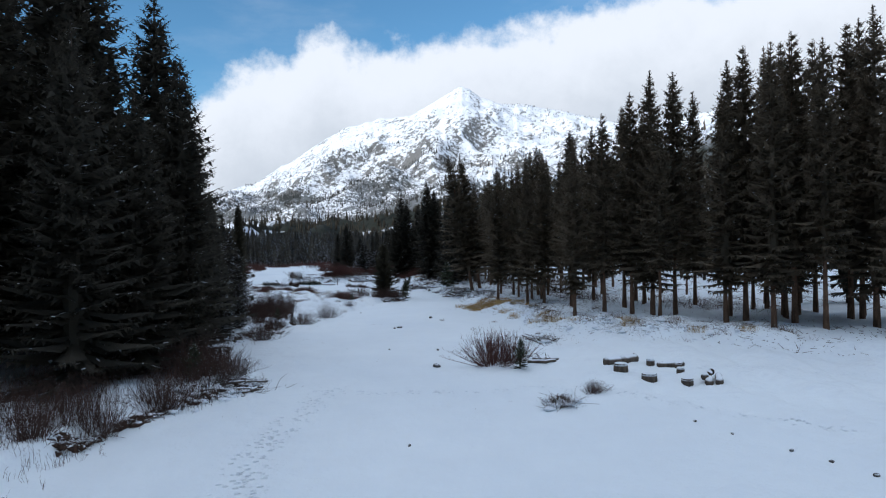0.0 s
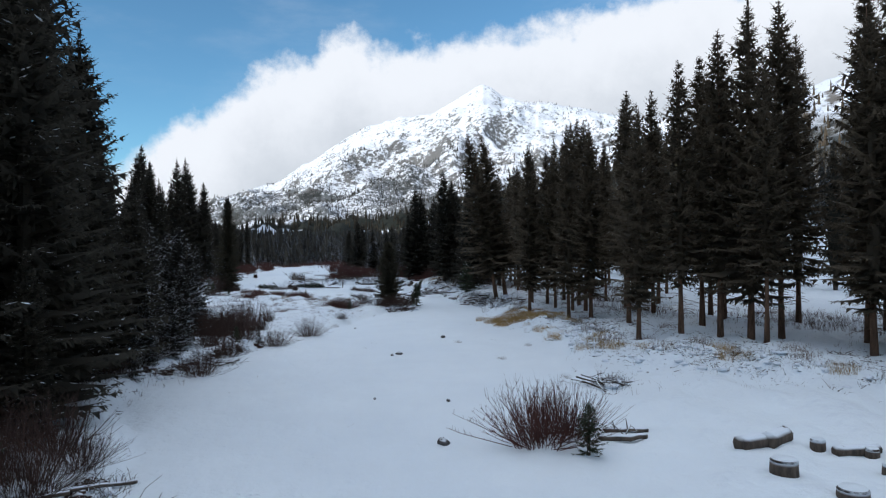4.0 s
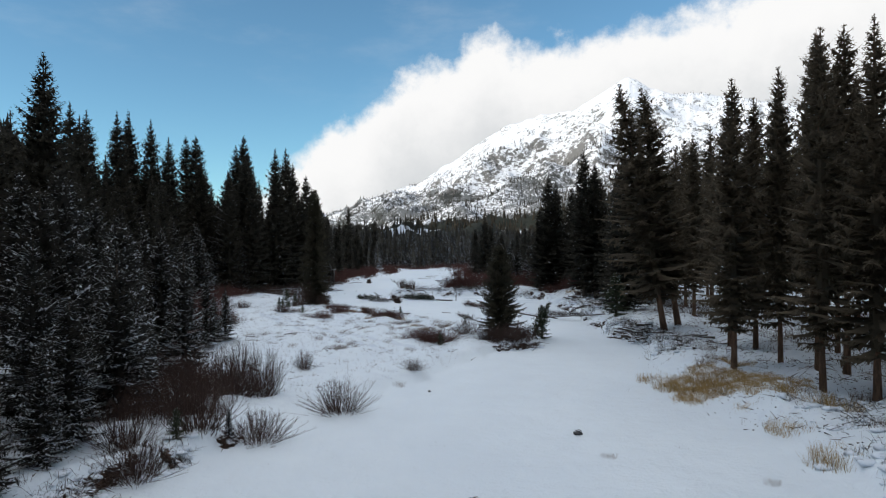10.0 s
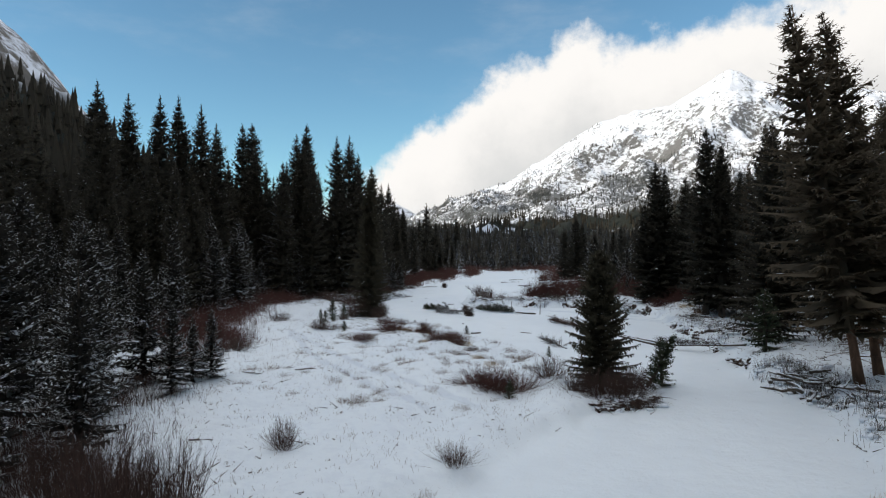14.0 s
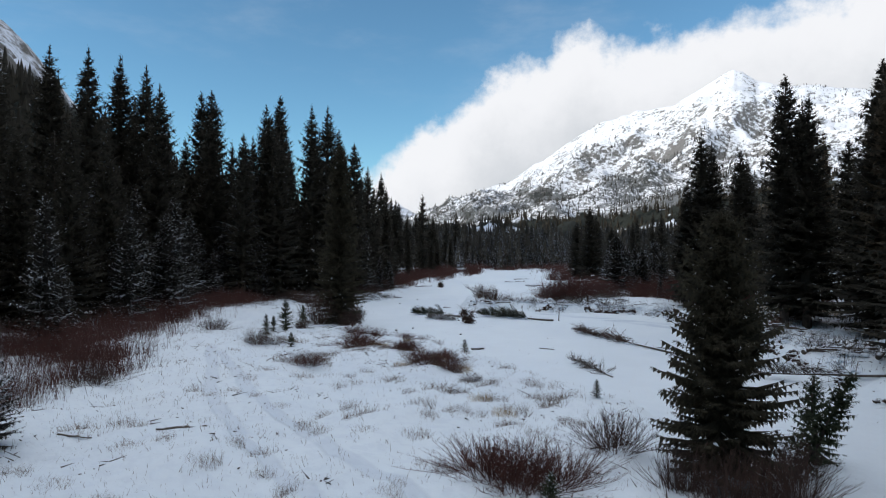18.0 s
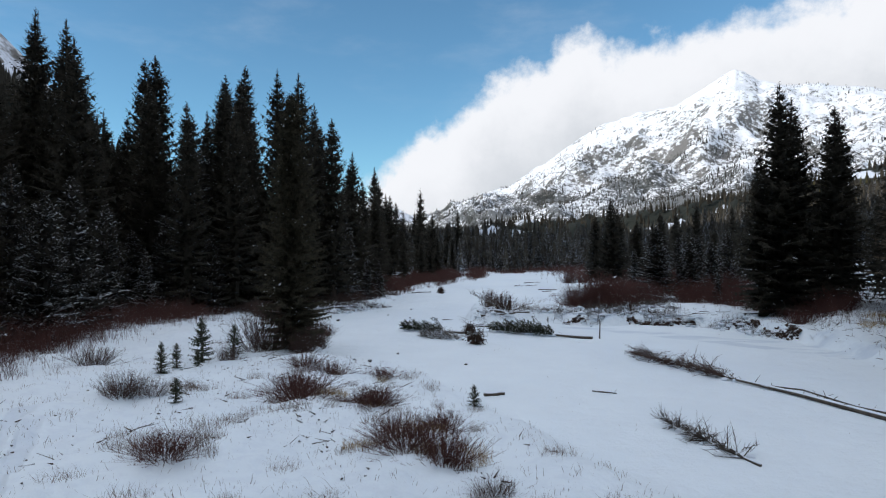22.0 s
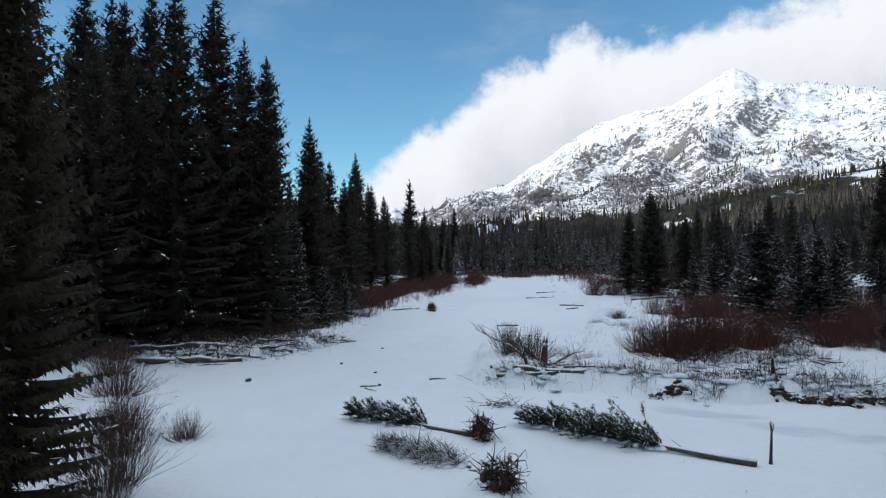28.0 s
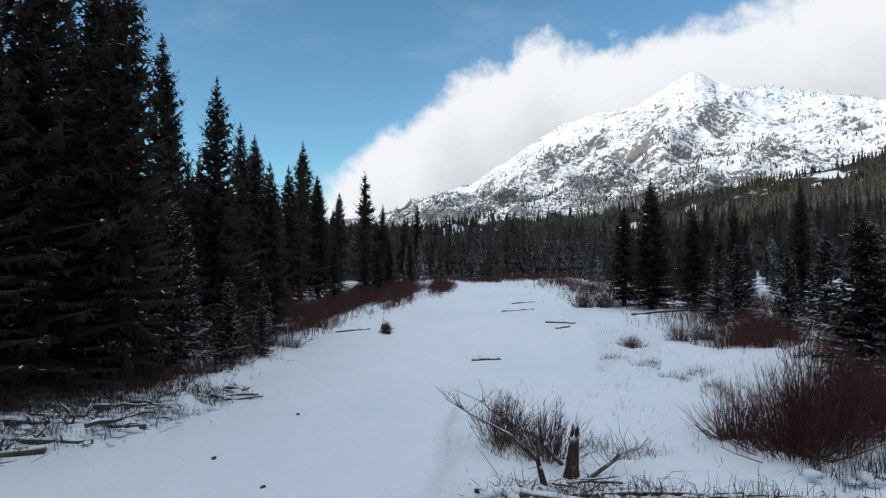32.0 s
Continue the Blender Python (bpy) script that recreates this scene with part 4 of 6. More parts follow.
# the dark wood along the left of the bar
grove(TALL, [(-36.8, 116.1, 23), (-31.6, 119.0, 20.2), (-42.7, 132.7, 22), (-32.4, 131.0, 22.6), (-28.3, 141.1, 24.2), (-20.7, 130.6, 21), (-19.6, 137.4, 19.4), (-34.5, 132.7, 22.8),
              (-28.0, 135.9, 22), (-19.8, 133.5, 21.2), (-18.6, 147.9, 16.2), (-22.7, 149.3, 19.3), (-17.1, 135.0, 17.4), (-24.5, 128.2, 19.5), (-25.4, 133.2, 20.5), (-22.8, 126.5, 17.0), (-30.0, 126.0, 19), (-36.0, 124.0, 23.5), (-39.5, 125.0, 25.0), (-36.0, 104.0, 21.5), (-33.4, 101.0, 19.5), (-40.5, 116.0, 23.0), (-26.5, 138.0, 19), (-23.5, 141.5, 18)], 18, rng, (0.94, 1.14))
grove(TALL, [(-28.8, 203.3, 21.5), (-25.7, 199.0, 16), (-20.5, 160, 14.5), (-24, 166, 17), (-21.5, 172, 14), (-27, 178, 18), (-22, 185, 14.5), (-26, 157, 17.5), (-17.2, 153.5, 12), (-32.9, 245.4, 18), (-16.5, 205, 8), (-17.8, 213, 9), (-15.2, 220, 8), (-19, 208, 10), (-16.8, 197, 7), (-17.4, 190, 8.5), (-18, 176, 8)], 18, rng)
# the dark spruce by the water and the spruce on the bar's point
settle(EDGE, -10.6, 106.2)
settle(POINT, 6.75, 76.6)
ARCH = conifer("leaning_spruce", "thin young spruce leaning out over the ice", 2.8, 0.3, 0.55, 83, M_FRESH, M_BARK, gap=0.15, step=0.12, sprig=0.24, power=0.7, load=0.1)
settle(ARCH, 9.0, 78.0, lean=26)
# snow-dusted young spruces
grove(FROST, [(-8.6, 56.8, 5.9), (-10.2, 54.6, 6.4), (-9.3, 58.6, 7.2), (-11.6, 57.4, 7.9), (-12.6, 60.4, 9), (-10.4, 61.6, 6.7), (-13.8, 55.8, 8.2),
               (-8.2, 49.4, 3.6), (-9.3, 48.2, 4.2), (-10.3, 49.7, 5.0), (-8.9, 47.0, 3.0), (-10.5, 46.4, 4.5), (-9.0, 44.6, 2.6), (-8.2, 51.6, 3.3), (-9.6, 50.6, 4.1), (-11.4, 51.6, 5.9), (-11.2, 74.6, 2.9), (-10.9, 72.4, 3.8), (-12.9, 73.6, 5.9), (-13.6, 70.6, 6.9), (-11.8, 68.2, 6.4), (-12.4, 65, 7.4),
               (-15.6, 66.4, 9.2), (-15.2, 62.2, 9), (-16.8, 71.4, 8.7), (-18, 76.6, 7.9), (-10.8, 75.6, 3.3), (-4.3, 55.3, 1.2), (-8.4, 53.4, 4.4), (-9.0, 64.0, 5.6)], 6, rng)
grove(FROST, [(-23.2, 104.8, 6.3), (-26.5, 107.0, 9.6), (-24.8, 109.5, 9.0), (-29.0, 104.0, 9.0), (-22.0, 99.0, 7.2), (-26.7, 127.0, 16.0), (-31.5, 110.0, 11.0), (-29.4, 116.0, 5.6), (-26.5, 119.5, 5.0), (-25.5, 128.0, 7.4), (-19.0, 78.0, 7.0), (-21.0, 82.5, 7.6), (-23.5, 88, 7.0), (-25.5, 84, 8.0), (-26.4, 92, 7.4), (-29.0, 97, 8.2),
               (-24.0, 124.6, 6.4), (14.4, 135.2, 3.6), (15.8, 137.2, 4.2), (18.4, 140, 5.2), (20.6, 133.5, 5.0), (16.0, 129.4, 2.6), (-18.7, 141.0, 9.5), (-15.4, 141.5, 4.4),
               (-16.8, 139.0, 8.0), (-15.6, 147.5, 4.2), (-14.6, 144.2, 3.0)], 6, rng)
grove(FROST, [(12.6, 136.3, 6.6), (15.2, 135.0, 5.0)], 6, rng, (1.4, 1.5), "broad snow-dusted spruce on the island")
grove(FROST, [(16.0, 150.5, 5.5), (18.6, 146.0, 6.2), (20.4, 155.0, 6.5), (14.0, 157.0, 4.8), (22.4, 148.4, 6.8), (17.2, 162.0, 6.0), (25.0, 158.0, 7.0)], 6, rng, (1.0, 1.25))
grove(TALL, [(24.0, 140.0, 11), (26.4, 146.0, 12), (23.0, 164.0, 11), (28.0, 153.0, 12), (19.6, 169.0, 10)], 18, rng)
grove(TALL, [(13.2, 172.5, 12.5), (11.4, 176.0, 10), (14.8, 177.5, 11), (16.4, 170.0, 9.0)], 18, rng, (1.35, 1.6))
# saplings
grove(SMALL, [(5.6, 30.6, 1.5), (2.8, 74.2, 0.9), (4.8, 84.3, 0.7), (-12.5, 100.7, 1.9), (-12.2, 103.1, 1.5), (-12.6, 97.8, 1.2), (-12.5, 98.7, 1.0), (-9.4, 93.1, 0.8), (-0.7, 94.5, 0.7),
               (-12.0, 99.4, 0.7), (9.9, 79.4, 2.4), (-9.2, 30.8, 1.6), (16.9, 86.0, 3.6), (-5.5, 54.0, 1.0)], 1.6, rng)

# the wood behind: trees that stand in the open ranks
def fill(models, n, x0, x1, y0, y1, hlo, hhi, unit, gap, keep):
    """Trees strewn over a stretch of the plan, none closer than gap."""
    done = []
    for _ in range(n * 30):
        x, y = rng.uniform(x0, x1), rng.uniform(y0, y1)
        if len(done) >= n or not keep(x, y) or any(math.hypot(x - a, y - b) < gap for a, b in done):
            continue
        done.append((x, y))
        h = rng.uniform(hlo, hhi) / unit
        settle(pick(models, rng), x, y, h=h, wide=h * rng.uniform(0.85, 1.15), turn=rng.uniform(0, 360))


fill(OPEN, 22, 25, 40, 24, 116, 13, 18, 17, 2.8, lambda x, y: x > 26 + max(0, (y - 90) * 0.1))
fill(BACK, 18, 38, 64, 24, 116, 13, 18, 17, 2.8, lambda x, y: x > 27 + max(0, (y - 90) * 0.1))
fill(BACK, 28, -50, -20, 18, 62, 16, 23, 17, 2.8, lambda x, y: x < -21 - 0.05 * (y - 18))
fill(BACK, 46, -64, -30, 62, 150, 14, 19, 17, 2.8, lambda x, y: x < (-31 if y < 100 else -38 + max(0, (y - 122) * 0.25)))
fill(BACK, 38, -44, -15, 142, 262, 11, 17, 17, 3.0, lambda x, y: x < -19 + max(0, (y - 190) * 0.10))
fill(BACK, 32, 20, 62, 122, 262, 8, 13, 17, 3.4, lambda x, y: x > 26 - max(0, (y - 170) * 0.10))
fill(TALL, 10, -34, -19, 50, 76, 14, 19, 18, 2.6, lambda x, y: x < -18.5 - 0.05 * (y - 50))
fill(TALL, 26, -48, -19, 120, 156, 13, 18, 18, 2.2, lambda x, y: x < -21 + max(0, (y - 142) * 0.15))
fill(FROST, 26, -34, -18, 76, 128, 4, 8, 6, 1.8, lambda x, y: x < -17.5 - 0.14 * (y - 76))
fill(TALL, 16, -34, -20, 74, 108, 9, 14, 18, 2.4, lambda x, y: x < -20.5 - 0.12 * (y - 76))
fill(FROST, 14, 17, 40, 140, 215, 4, 8, 6, 2.6, lambda x, y: x > 19)


# ---- far forest as masses ----
def far_wood(name, label, places, seed, material, tiers=4, sides=6):
    """Many far conifers in one mesh: ragged stacked skirts on a stem."""
    r = random.Random(seed)
    s = Shape()
    for x, y, z, h in places:
        w = h * r.uniform(0.13, 0.2)
        a0 = r.uniform(0, 6.28)
        n0 = len(s.v)
        for t in range(tiers):
            u0, u1 = t / tiers, min(1.0, (t + 1.45) / tiers)
            top = len(s.v)
            s.v.append(Vector((x, y, z + h * (0.08 + 0.92 * u1))))
            ring = []
            for k in range(sides):
                a = a0 + 6.28 * k / sides + t
                q = w * (1 - u0) ** 0.8 * r.uniform(0.6, 1.2)
                ring.append(len(s.v))
                s.v.append(Vector((x + q * math.cos(a), y + q * math.sin(a), z + h * (0.04 + 0.92 * u0 - 0.04 * r.random()))))
            for k in range(sides):
                s.f.append((ring[k], ring[(k + 1) % sides], top))
    return tagged(new(name, s.mesh(name, material, True)), label, "forest", kind="stuff")


def strew(n, seed, x0, x1, y0, y1, hlo, hhi, keep):
    r = random.Random(seed)
    xs, ys = [], []
    while len(xs) < n:
        x, y = r.uniform(x0, x1), r.uniform(y0, y1)
        if keep(x, y):
            xs.append(x)
            ys.append(y)
    zs = height(np.array(xs), np.array(ys))
    return [(x, y, z, r.uniform(hlo, hhi)) for x, y, z in zip(xs, ys, zs)]


far_wood("far_forest", "dense dark conifer forest across the valley floor", strew(2300, 3, -140, 190, 225, 560, 9, 15, lambda x, y: (y > 247 + 0.10 * abs(x)) or x < -30 or x > 40), 3, M_FAR)
far_wood("meadow_edge_wood", "small dark conifers closing the meadow's end", strew(420, 14, -30, 44, 228, 262, 4, 9, lambda x, y: y > 244 or x < -14 or x > 16), 14, M_FAR)
far_wood("slope_forest", "conifers climbing the far slope", strew(1500, 4, 58, 330, 90, 460, 9, 15, lambda x, y: x > 62), 4, M_FAR)
far_wood("left_slope_forest", "dark conifers rising up the steep slope", strew(900, 6, -130, -50, 10, 300, 12, 19, lambda x, y: True), 6, M_SPRUCE)


def on_slope(ob, n, seed, hlo, hhi, keep):
    """Places on the vertices of a mountainside, a little off them."""
    r = random.Random(seed)
    vs = [v.co for v in ob.data.vertices]
    out = []
    while len(out) < n:
        p = vs[r.randrange(len(vs))]
        if keep(p, noise.noise(Vector((p.x, p.y, 0)) / 90.0)):
            out.append((p.x + r.uniform(-9, 9), p.y + r.uniform(-9, 9), p.z - 2, r.uniform(hlo, hhi)))
    return out


far_wood("mountain_timber", "sparse timber on the mountain's lower slopes", on_slope(mountain, 15000, 8, 5, 11, lambda p, k: p.z < 110 + 260 * (k + 0.35) or (p.z < 460 and k > 0.34)), 8, M_FAR, 2, 5)
far_wood("crest_timber", "thin line of timber along the mountain's shoulder", on_slope(mountain, 900, 18, 4, 9, lambda p, k: p.y < 2500 and math.hypot(p.x, p.y - 60) > 2380 and p.x > 0.37 * (p.y - 60)), 18, M_SPRUCE, 2, 5)
far_wood("ridge_timber", "dark timber on the steep ridge", on_slope(ridge, 3600, 9, 11, 17, lambda p, k: p.z < 100 + 40 * k and p.y > 60), 9, M_SPRUCE, 3, 5)
far_wood("foothill_timber", "dense dark timber on the foothill", on_slope(foothill, 4200, 12, 8, 12, lambda p, k: k > -0.35), 12, M_SPRUCE, 3, 5)
far_wood("olive_hill_timber", "olive timber on the foothill's flank, sunlight painted into its needles", on_slope(foothill, 420, 15, 8, 13, lambda p, k: p.x > 0.36 * (p.y - 60) and k > 0.0), 15, M_SUN_TONE, 3, 5)
far_wood("valley_side_timber", "timber on the valley mountainside", on_slope(side, 3000, 10, 10, 16, lambda p, k: k > -0.3), 10, M_OLIVE, 2, 5)

# ---- shrubs ----
WILLOW = [willow("willow_bush", "bare grey-brown willow bush in the snow", 1.5, 1.0, 190, 201 + k, M_WILLOW, 6, "creek willows", f) for k, f in enumerate((0.95, 0.7, 1.1))]
REDS = [willow("red_willow_bush", "bare reddish willow bush in the snow", 1.2, 1.0, 220, 211 + k, M_RED, 7, "red willows", f) for k, f in enumerate((0.8, 1.0))]
SCRUB = [tuft("dead_weed", "dead brown weeds sticking out of the snow", 0.55, 0.5, 170, 221 + k, M_STALK, "weeds", "dead weeds") for k in range(2)]
GRASS = [tuft("dry_grass_tuft", "tuft of dry straw-coloured grass", 0.40, 0.6, 420, 231 + k, M_GRASS, "grass", "dry grass") for k in range(2)]


def clumps(models, rows, unit):
    for x, y, h, w in rows:
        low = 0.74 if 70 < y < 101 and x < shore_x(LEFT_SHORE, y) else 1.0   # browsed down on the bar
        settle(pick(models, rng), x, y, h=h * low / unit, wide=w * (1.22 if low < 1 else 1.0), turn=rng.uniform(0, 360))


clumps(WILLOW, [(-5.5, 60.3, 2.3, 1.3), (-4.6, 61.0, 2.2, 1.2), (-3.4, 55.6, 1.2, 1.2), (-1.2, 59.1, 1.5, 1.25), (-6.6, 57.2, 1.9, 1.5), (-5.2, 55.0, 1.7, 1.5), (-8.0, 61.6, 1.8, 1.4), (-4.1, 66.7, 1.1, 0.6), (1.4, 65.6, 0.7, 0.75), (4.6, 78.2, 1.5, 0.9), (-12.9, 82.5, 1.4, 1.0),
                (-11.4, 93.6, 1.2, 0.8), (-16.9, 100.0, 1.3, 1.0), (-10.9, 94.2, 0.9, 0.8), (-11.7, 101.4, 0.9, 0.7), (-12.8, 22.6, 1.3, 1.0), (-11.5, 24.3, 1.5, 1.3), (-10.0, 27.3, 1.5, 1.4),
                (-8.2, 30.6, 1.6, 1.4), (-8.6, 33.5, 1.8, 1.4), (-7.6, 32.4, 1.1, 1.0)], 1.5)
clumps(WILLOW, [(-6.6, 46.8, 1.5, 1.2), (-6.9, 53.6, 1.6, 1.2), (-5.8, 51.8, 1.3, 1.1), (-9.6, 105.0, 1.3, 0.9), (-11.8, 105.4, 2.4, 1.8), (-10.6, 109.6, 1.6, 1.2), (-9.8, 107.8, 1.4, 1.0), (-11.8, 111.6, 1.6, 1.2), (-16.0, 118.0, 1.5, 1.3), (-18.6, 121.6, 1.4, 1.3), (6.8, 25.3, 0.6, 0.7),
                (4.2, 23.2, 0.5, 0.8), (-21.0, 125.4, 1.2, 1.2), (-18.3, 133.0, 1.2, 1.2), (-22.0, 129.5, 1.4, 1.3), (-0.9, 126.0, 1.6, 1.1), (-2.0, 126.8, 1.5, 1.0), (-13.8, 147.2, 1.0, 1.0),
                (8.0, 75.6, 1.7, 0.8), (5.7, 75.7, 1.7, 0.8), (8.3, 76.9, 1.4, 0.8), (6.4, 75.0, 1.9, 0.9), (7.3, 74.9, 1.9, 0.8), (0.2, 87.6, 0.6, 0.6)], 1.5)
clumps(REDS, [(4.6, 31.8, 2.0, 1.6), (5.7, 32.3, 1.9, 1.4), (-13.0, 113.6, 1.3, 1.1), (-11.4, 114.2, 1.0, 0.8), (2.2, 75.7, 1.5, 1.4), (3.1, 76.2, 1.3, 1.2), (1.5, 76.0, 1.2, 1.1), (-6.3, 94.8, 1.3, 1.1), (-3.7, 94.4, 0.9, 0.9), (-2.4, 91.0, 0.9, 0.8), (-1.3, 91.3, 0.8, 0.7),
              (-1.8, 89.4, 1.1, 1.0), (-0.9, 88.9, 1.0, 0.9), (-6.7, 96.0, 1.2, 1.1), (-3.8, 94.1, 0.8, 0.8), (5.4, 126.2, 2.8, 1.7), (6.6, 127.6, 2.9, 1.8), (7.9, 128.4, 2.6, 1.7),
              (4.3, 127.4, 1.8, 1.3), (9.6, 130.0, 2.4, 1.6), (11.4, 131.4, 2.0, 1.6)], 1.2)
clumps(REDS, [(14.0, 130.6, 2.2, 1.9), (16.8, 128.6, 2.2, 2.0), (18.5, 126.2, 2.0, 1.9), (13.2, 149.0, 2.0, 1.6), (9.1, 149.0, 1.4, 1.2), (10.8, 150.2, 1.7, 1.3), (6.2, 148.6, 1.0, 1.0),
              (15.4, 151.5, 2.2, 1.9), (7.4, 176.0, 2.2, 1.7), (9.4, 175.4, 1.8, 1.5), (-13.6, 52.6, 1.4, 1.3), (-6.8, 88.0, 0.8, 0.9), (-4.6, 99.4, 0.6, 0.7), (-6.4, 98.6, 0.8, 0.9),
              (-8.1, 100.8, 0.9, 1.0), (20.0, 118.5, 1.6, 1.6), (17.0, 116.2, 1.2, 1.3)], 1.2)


def thicket(name, label, rows, seed, material, stems, hlo, hhi):
    """A belt of uncounted thin stems along stretches of the plan: x, y, half widths."""
    r = random.Random(seed)
    s = Shape()

    def twig(p, d, q):
        w = d.cross(Vector((r.uniform(-1, 1), r.uniform(-1, 1), 0.2))).normalized() * q
        n = len(s.v)
        s.v += [p - w, p + w, p + d]
        s.f.append((n, n + 1, n + 2))

    for cx, cy, wx, wy in rows:
        for _ in range(int(stems * wx * wy * (0.55 if cy < 150 else 0.35))):
            gx_, gy_ = r.gauss(0, 0.55), r.gauss(0, 0.6)
            x0, y0 = cx + gx_ * wx, cy + gy_ * wy
            tall = r.uniform(hlo, hhi) * (0.8 + 0.6 * noise.noise(Vector((x0, y0, 0)) * 0.6)) * max(0.4, 1.1 - 0.28 * (gx_ * gx_ + gy_ * gy_))
            for _ in range(3):   # stems that rise from one root and lean apart
                x, y = x0 + r.gauss(0, 0.07), y0 + r.gauss(0, 0.07)
                L = tall * r.uniform(0.6, 1.1)
                p = Vector((x, y, gz(x, y) - 0.05))
                lean = Vector((r.gauss(0, 0.26), r.gauss(0, 0.26), 1)) * L
                q = r.uniform(0.0045, 0.0085) * (1.9 if cy > 135 else 1.0)
                mid = p + lean * 0.55 + Vector((r.gauss(0, 0.05), r.gauss(0, 0.05), 0)) * L
                w = Vector((r.uniform(-1, 1), r.uniform(-1, 1), 0)).normalized() * q
                n = len(s.v)
                s.v += [p - w, p + w, mid + w * 0.7, mid - w * 0.7, p + lean + Vector((r.gauss(0, 0.1), r.gauss(0, 0.1), 0)) * L]
                s.f += [(n, n + 1, n + 2, n + 3), (n + 3, n + 2, n + 4)]
                for _ in range(4):
                    f = r.uniform(0.35, 0.98)
                    b = p.lerp(mid, f / 0.55) if f < 0.55 else mid.lerp(s.v[n + 4], (f - 0.55) / 0.45)
                    twig(b, Vector((r.gauss(0, 0.4), r.gauss(0, 0.4), 0.6)) * L * r.uniform(0.16, 0.4), q * 0.6)
    return tagged(new(name, s.mesh(name, material)), label, "shrubs", kind="stuff")


thicket("red_willow_thicket", "belt of reddish willow along the dark wood", [(-13.9, 84, 1.3, 2.2), (-15.8, 87.5, 1.6, 2.6), (-17.8, 87.5, 2.0, 3), (-19.6, 94, 2.2, 4), (-22, 102, 2.4, 5), (-24.6, 110, 2.5, 5), (-24, 118, 2.5, 4), (-21.5, 90, 2.0, 4), (-15.6, 157, 1.2, 6), (-16, 170, 1.4, 8),
                                                                                  (-13, 190, 1.4, 12), (-9.5, 215, 1.8, 12), (-14, 79, 1.5, 3), (-19, 165, 3, 8), (-17, 184, 3, 10), (-16, 205, 4, 12), (-18, 150, 2, 5)], 21, M_RED, 170, 0.8, 1.9)
thicket("right_willow_thicket", "reddish willow belt by the island wood", [(18, 140, 4, 6), (20, 152, 5, 6), (14, 160, 4, 5), (11, 178, 3, 5), (12, 200, 4, 14), (3, 240, 12, 4), (-3, 247, 14, 4), (14, 246, 12, 4),
                                                                                (24, 170, 6, 9), (20.5, 124.5, 2.5, 3), (18.6, 117, 1.8, 4), (23, 129, 3, 5), (25, 137, 4, 5), (29, 147, 5, 8), (30, 163, 6, 10), (22, 186, 6, 12), (26, 120, 3, 5),
                                                                                (10, 222, 4, 10), (26, 215, 8, 14), (-12, 240, 8, 5), (8, 254, 16, 4)], 22, M_RED, 34, 0.9, 2.2)
thicket("island_willow", "dense dark red willow thicket on the island", [(5.4, 126.6, 1.5, 1.0), (7.4, 128.0, 1.9, 1.1), (10.4, 130.3, 2.2, 1.3), (20.0, 120.5, 1.6, 2.5), (18.5, 125.0, 2.0, 2.2), (15.0, 130.4, 2.0, 1.4), (12.5, 147.5, 2.4, 1.6), (15.0, 152.5, 2.6, 1.6), (19.5, 141.5, 2.4, 1.8), (15.5, 141.5, 2.4, 2.0), (17.5, 134.5, 2.2, 2.2), (21.0, 129.0, 2.0, 2.4)], 24, M_RED, 190, 1.0, 2.5)
thicket("terrace_brush", "dark brush on the floor of the terrace wood", [(24, 60, 3, 5), (25, 72, 4, 6), (24, 88, 3, 7), (25, 104, 3, 6), (31, 85, 4, 10), (20, 108, 2, 4), (24, 113, 3, 4), (30, 50, 4, 6)], 25, M_WILLOW, 60, 0.3, 1.0)
thicket("creek_willow", "dense red-brown willow thicket on the creek bank", [(-6.4, 57.2, 1.2, 1.2), (-7.6, 56.4, 1.3, 1.0), (-9.6, 49.6, 1.2, 1.0), (-6.6, 61.0, 1.2, 1.0), (-10.6, 33.6, 1.4, 1.6), (-9.4, 31.6, 1.0, 1.2)], 26, M_WILLOW, 260, 1.0, 2.3)
thicket("left_bank_brush", "grey brush under the trees on the creek bank", [(-14.5, 27, 2.5, 6), (-13, 34, 2.5, 3), (-12.4, 25, 1.2, 2.5), (-9.4, 30, 1.5, 2.2), (-10.5, 46, 1.5, 4), (-20, 131, 4, 3), (-17, 136, 2.5, 4), (-16, 144, 1.6, 4), (-24, 126, 3, 3), (-8.6, 62.6, 1.8, 1.4), (-6.6, 62, 1.3, 0.9), (-10, 57, 2, 3), (-11, 63, 3, 4), (-12.5, 69, 2.5, 4), (-27, 122, 4, 3), (-30, 130, 5, 5)],
        23, M_WILLOW, 170, 0.4, 1.4)

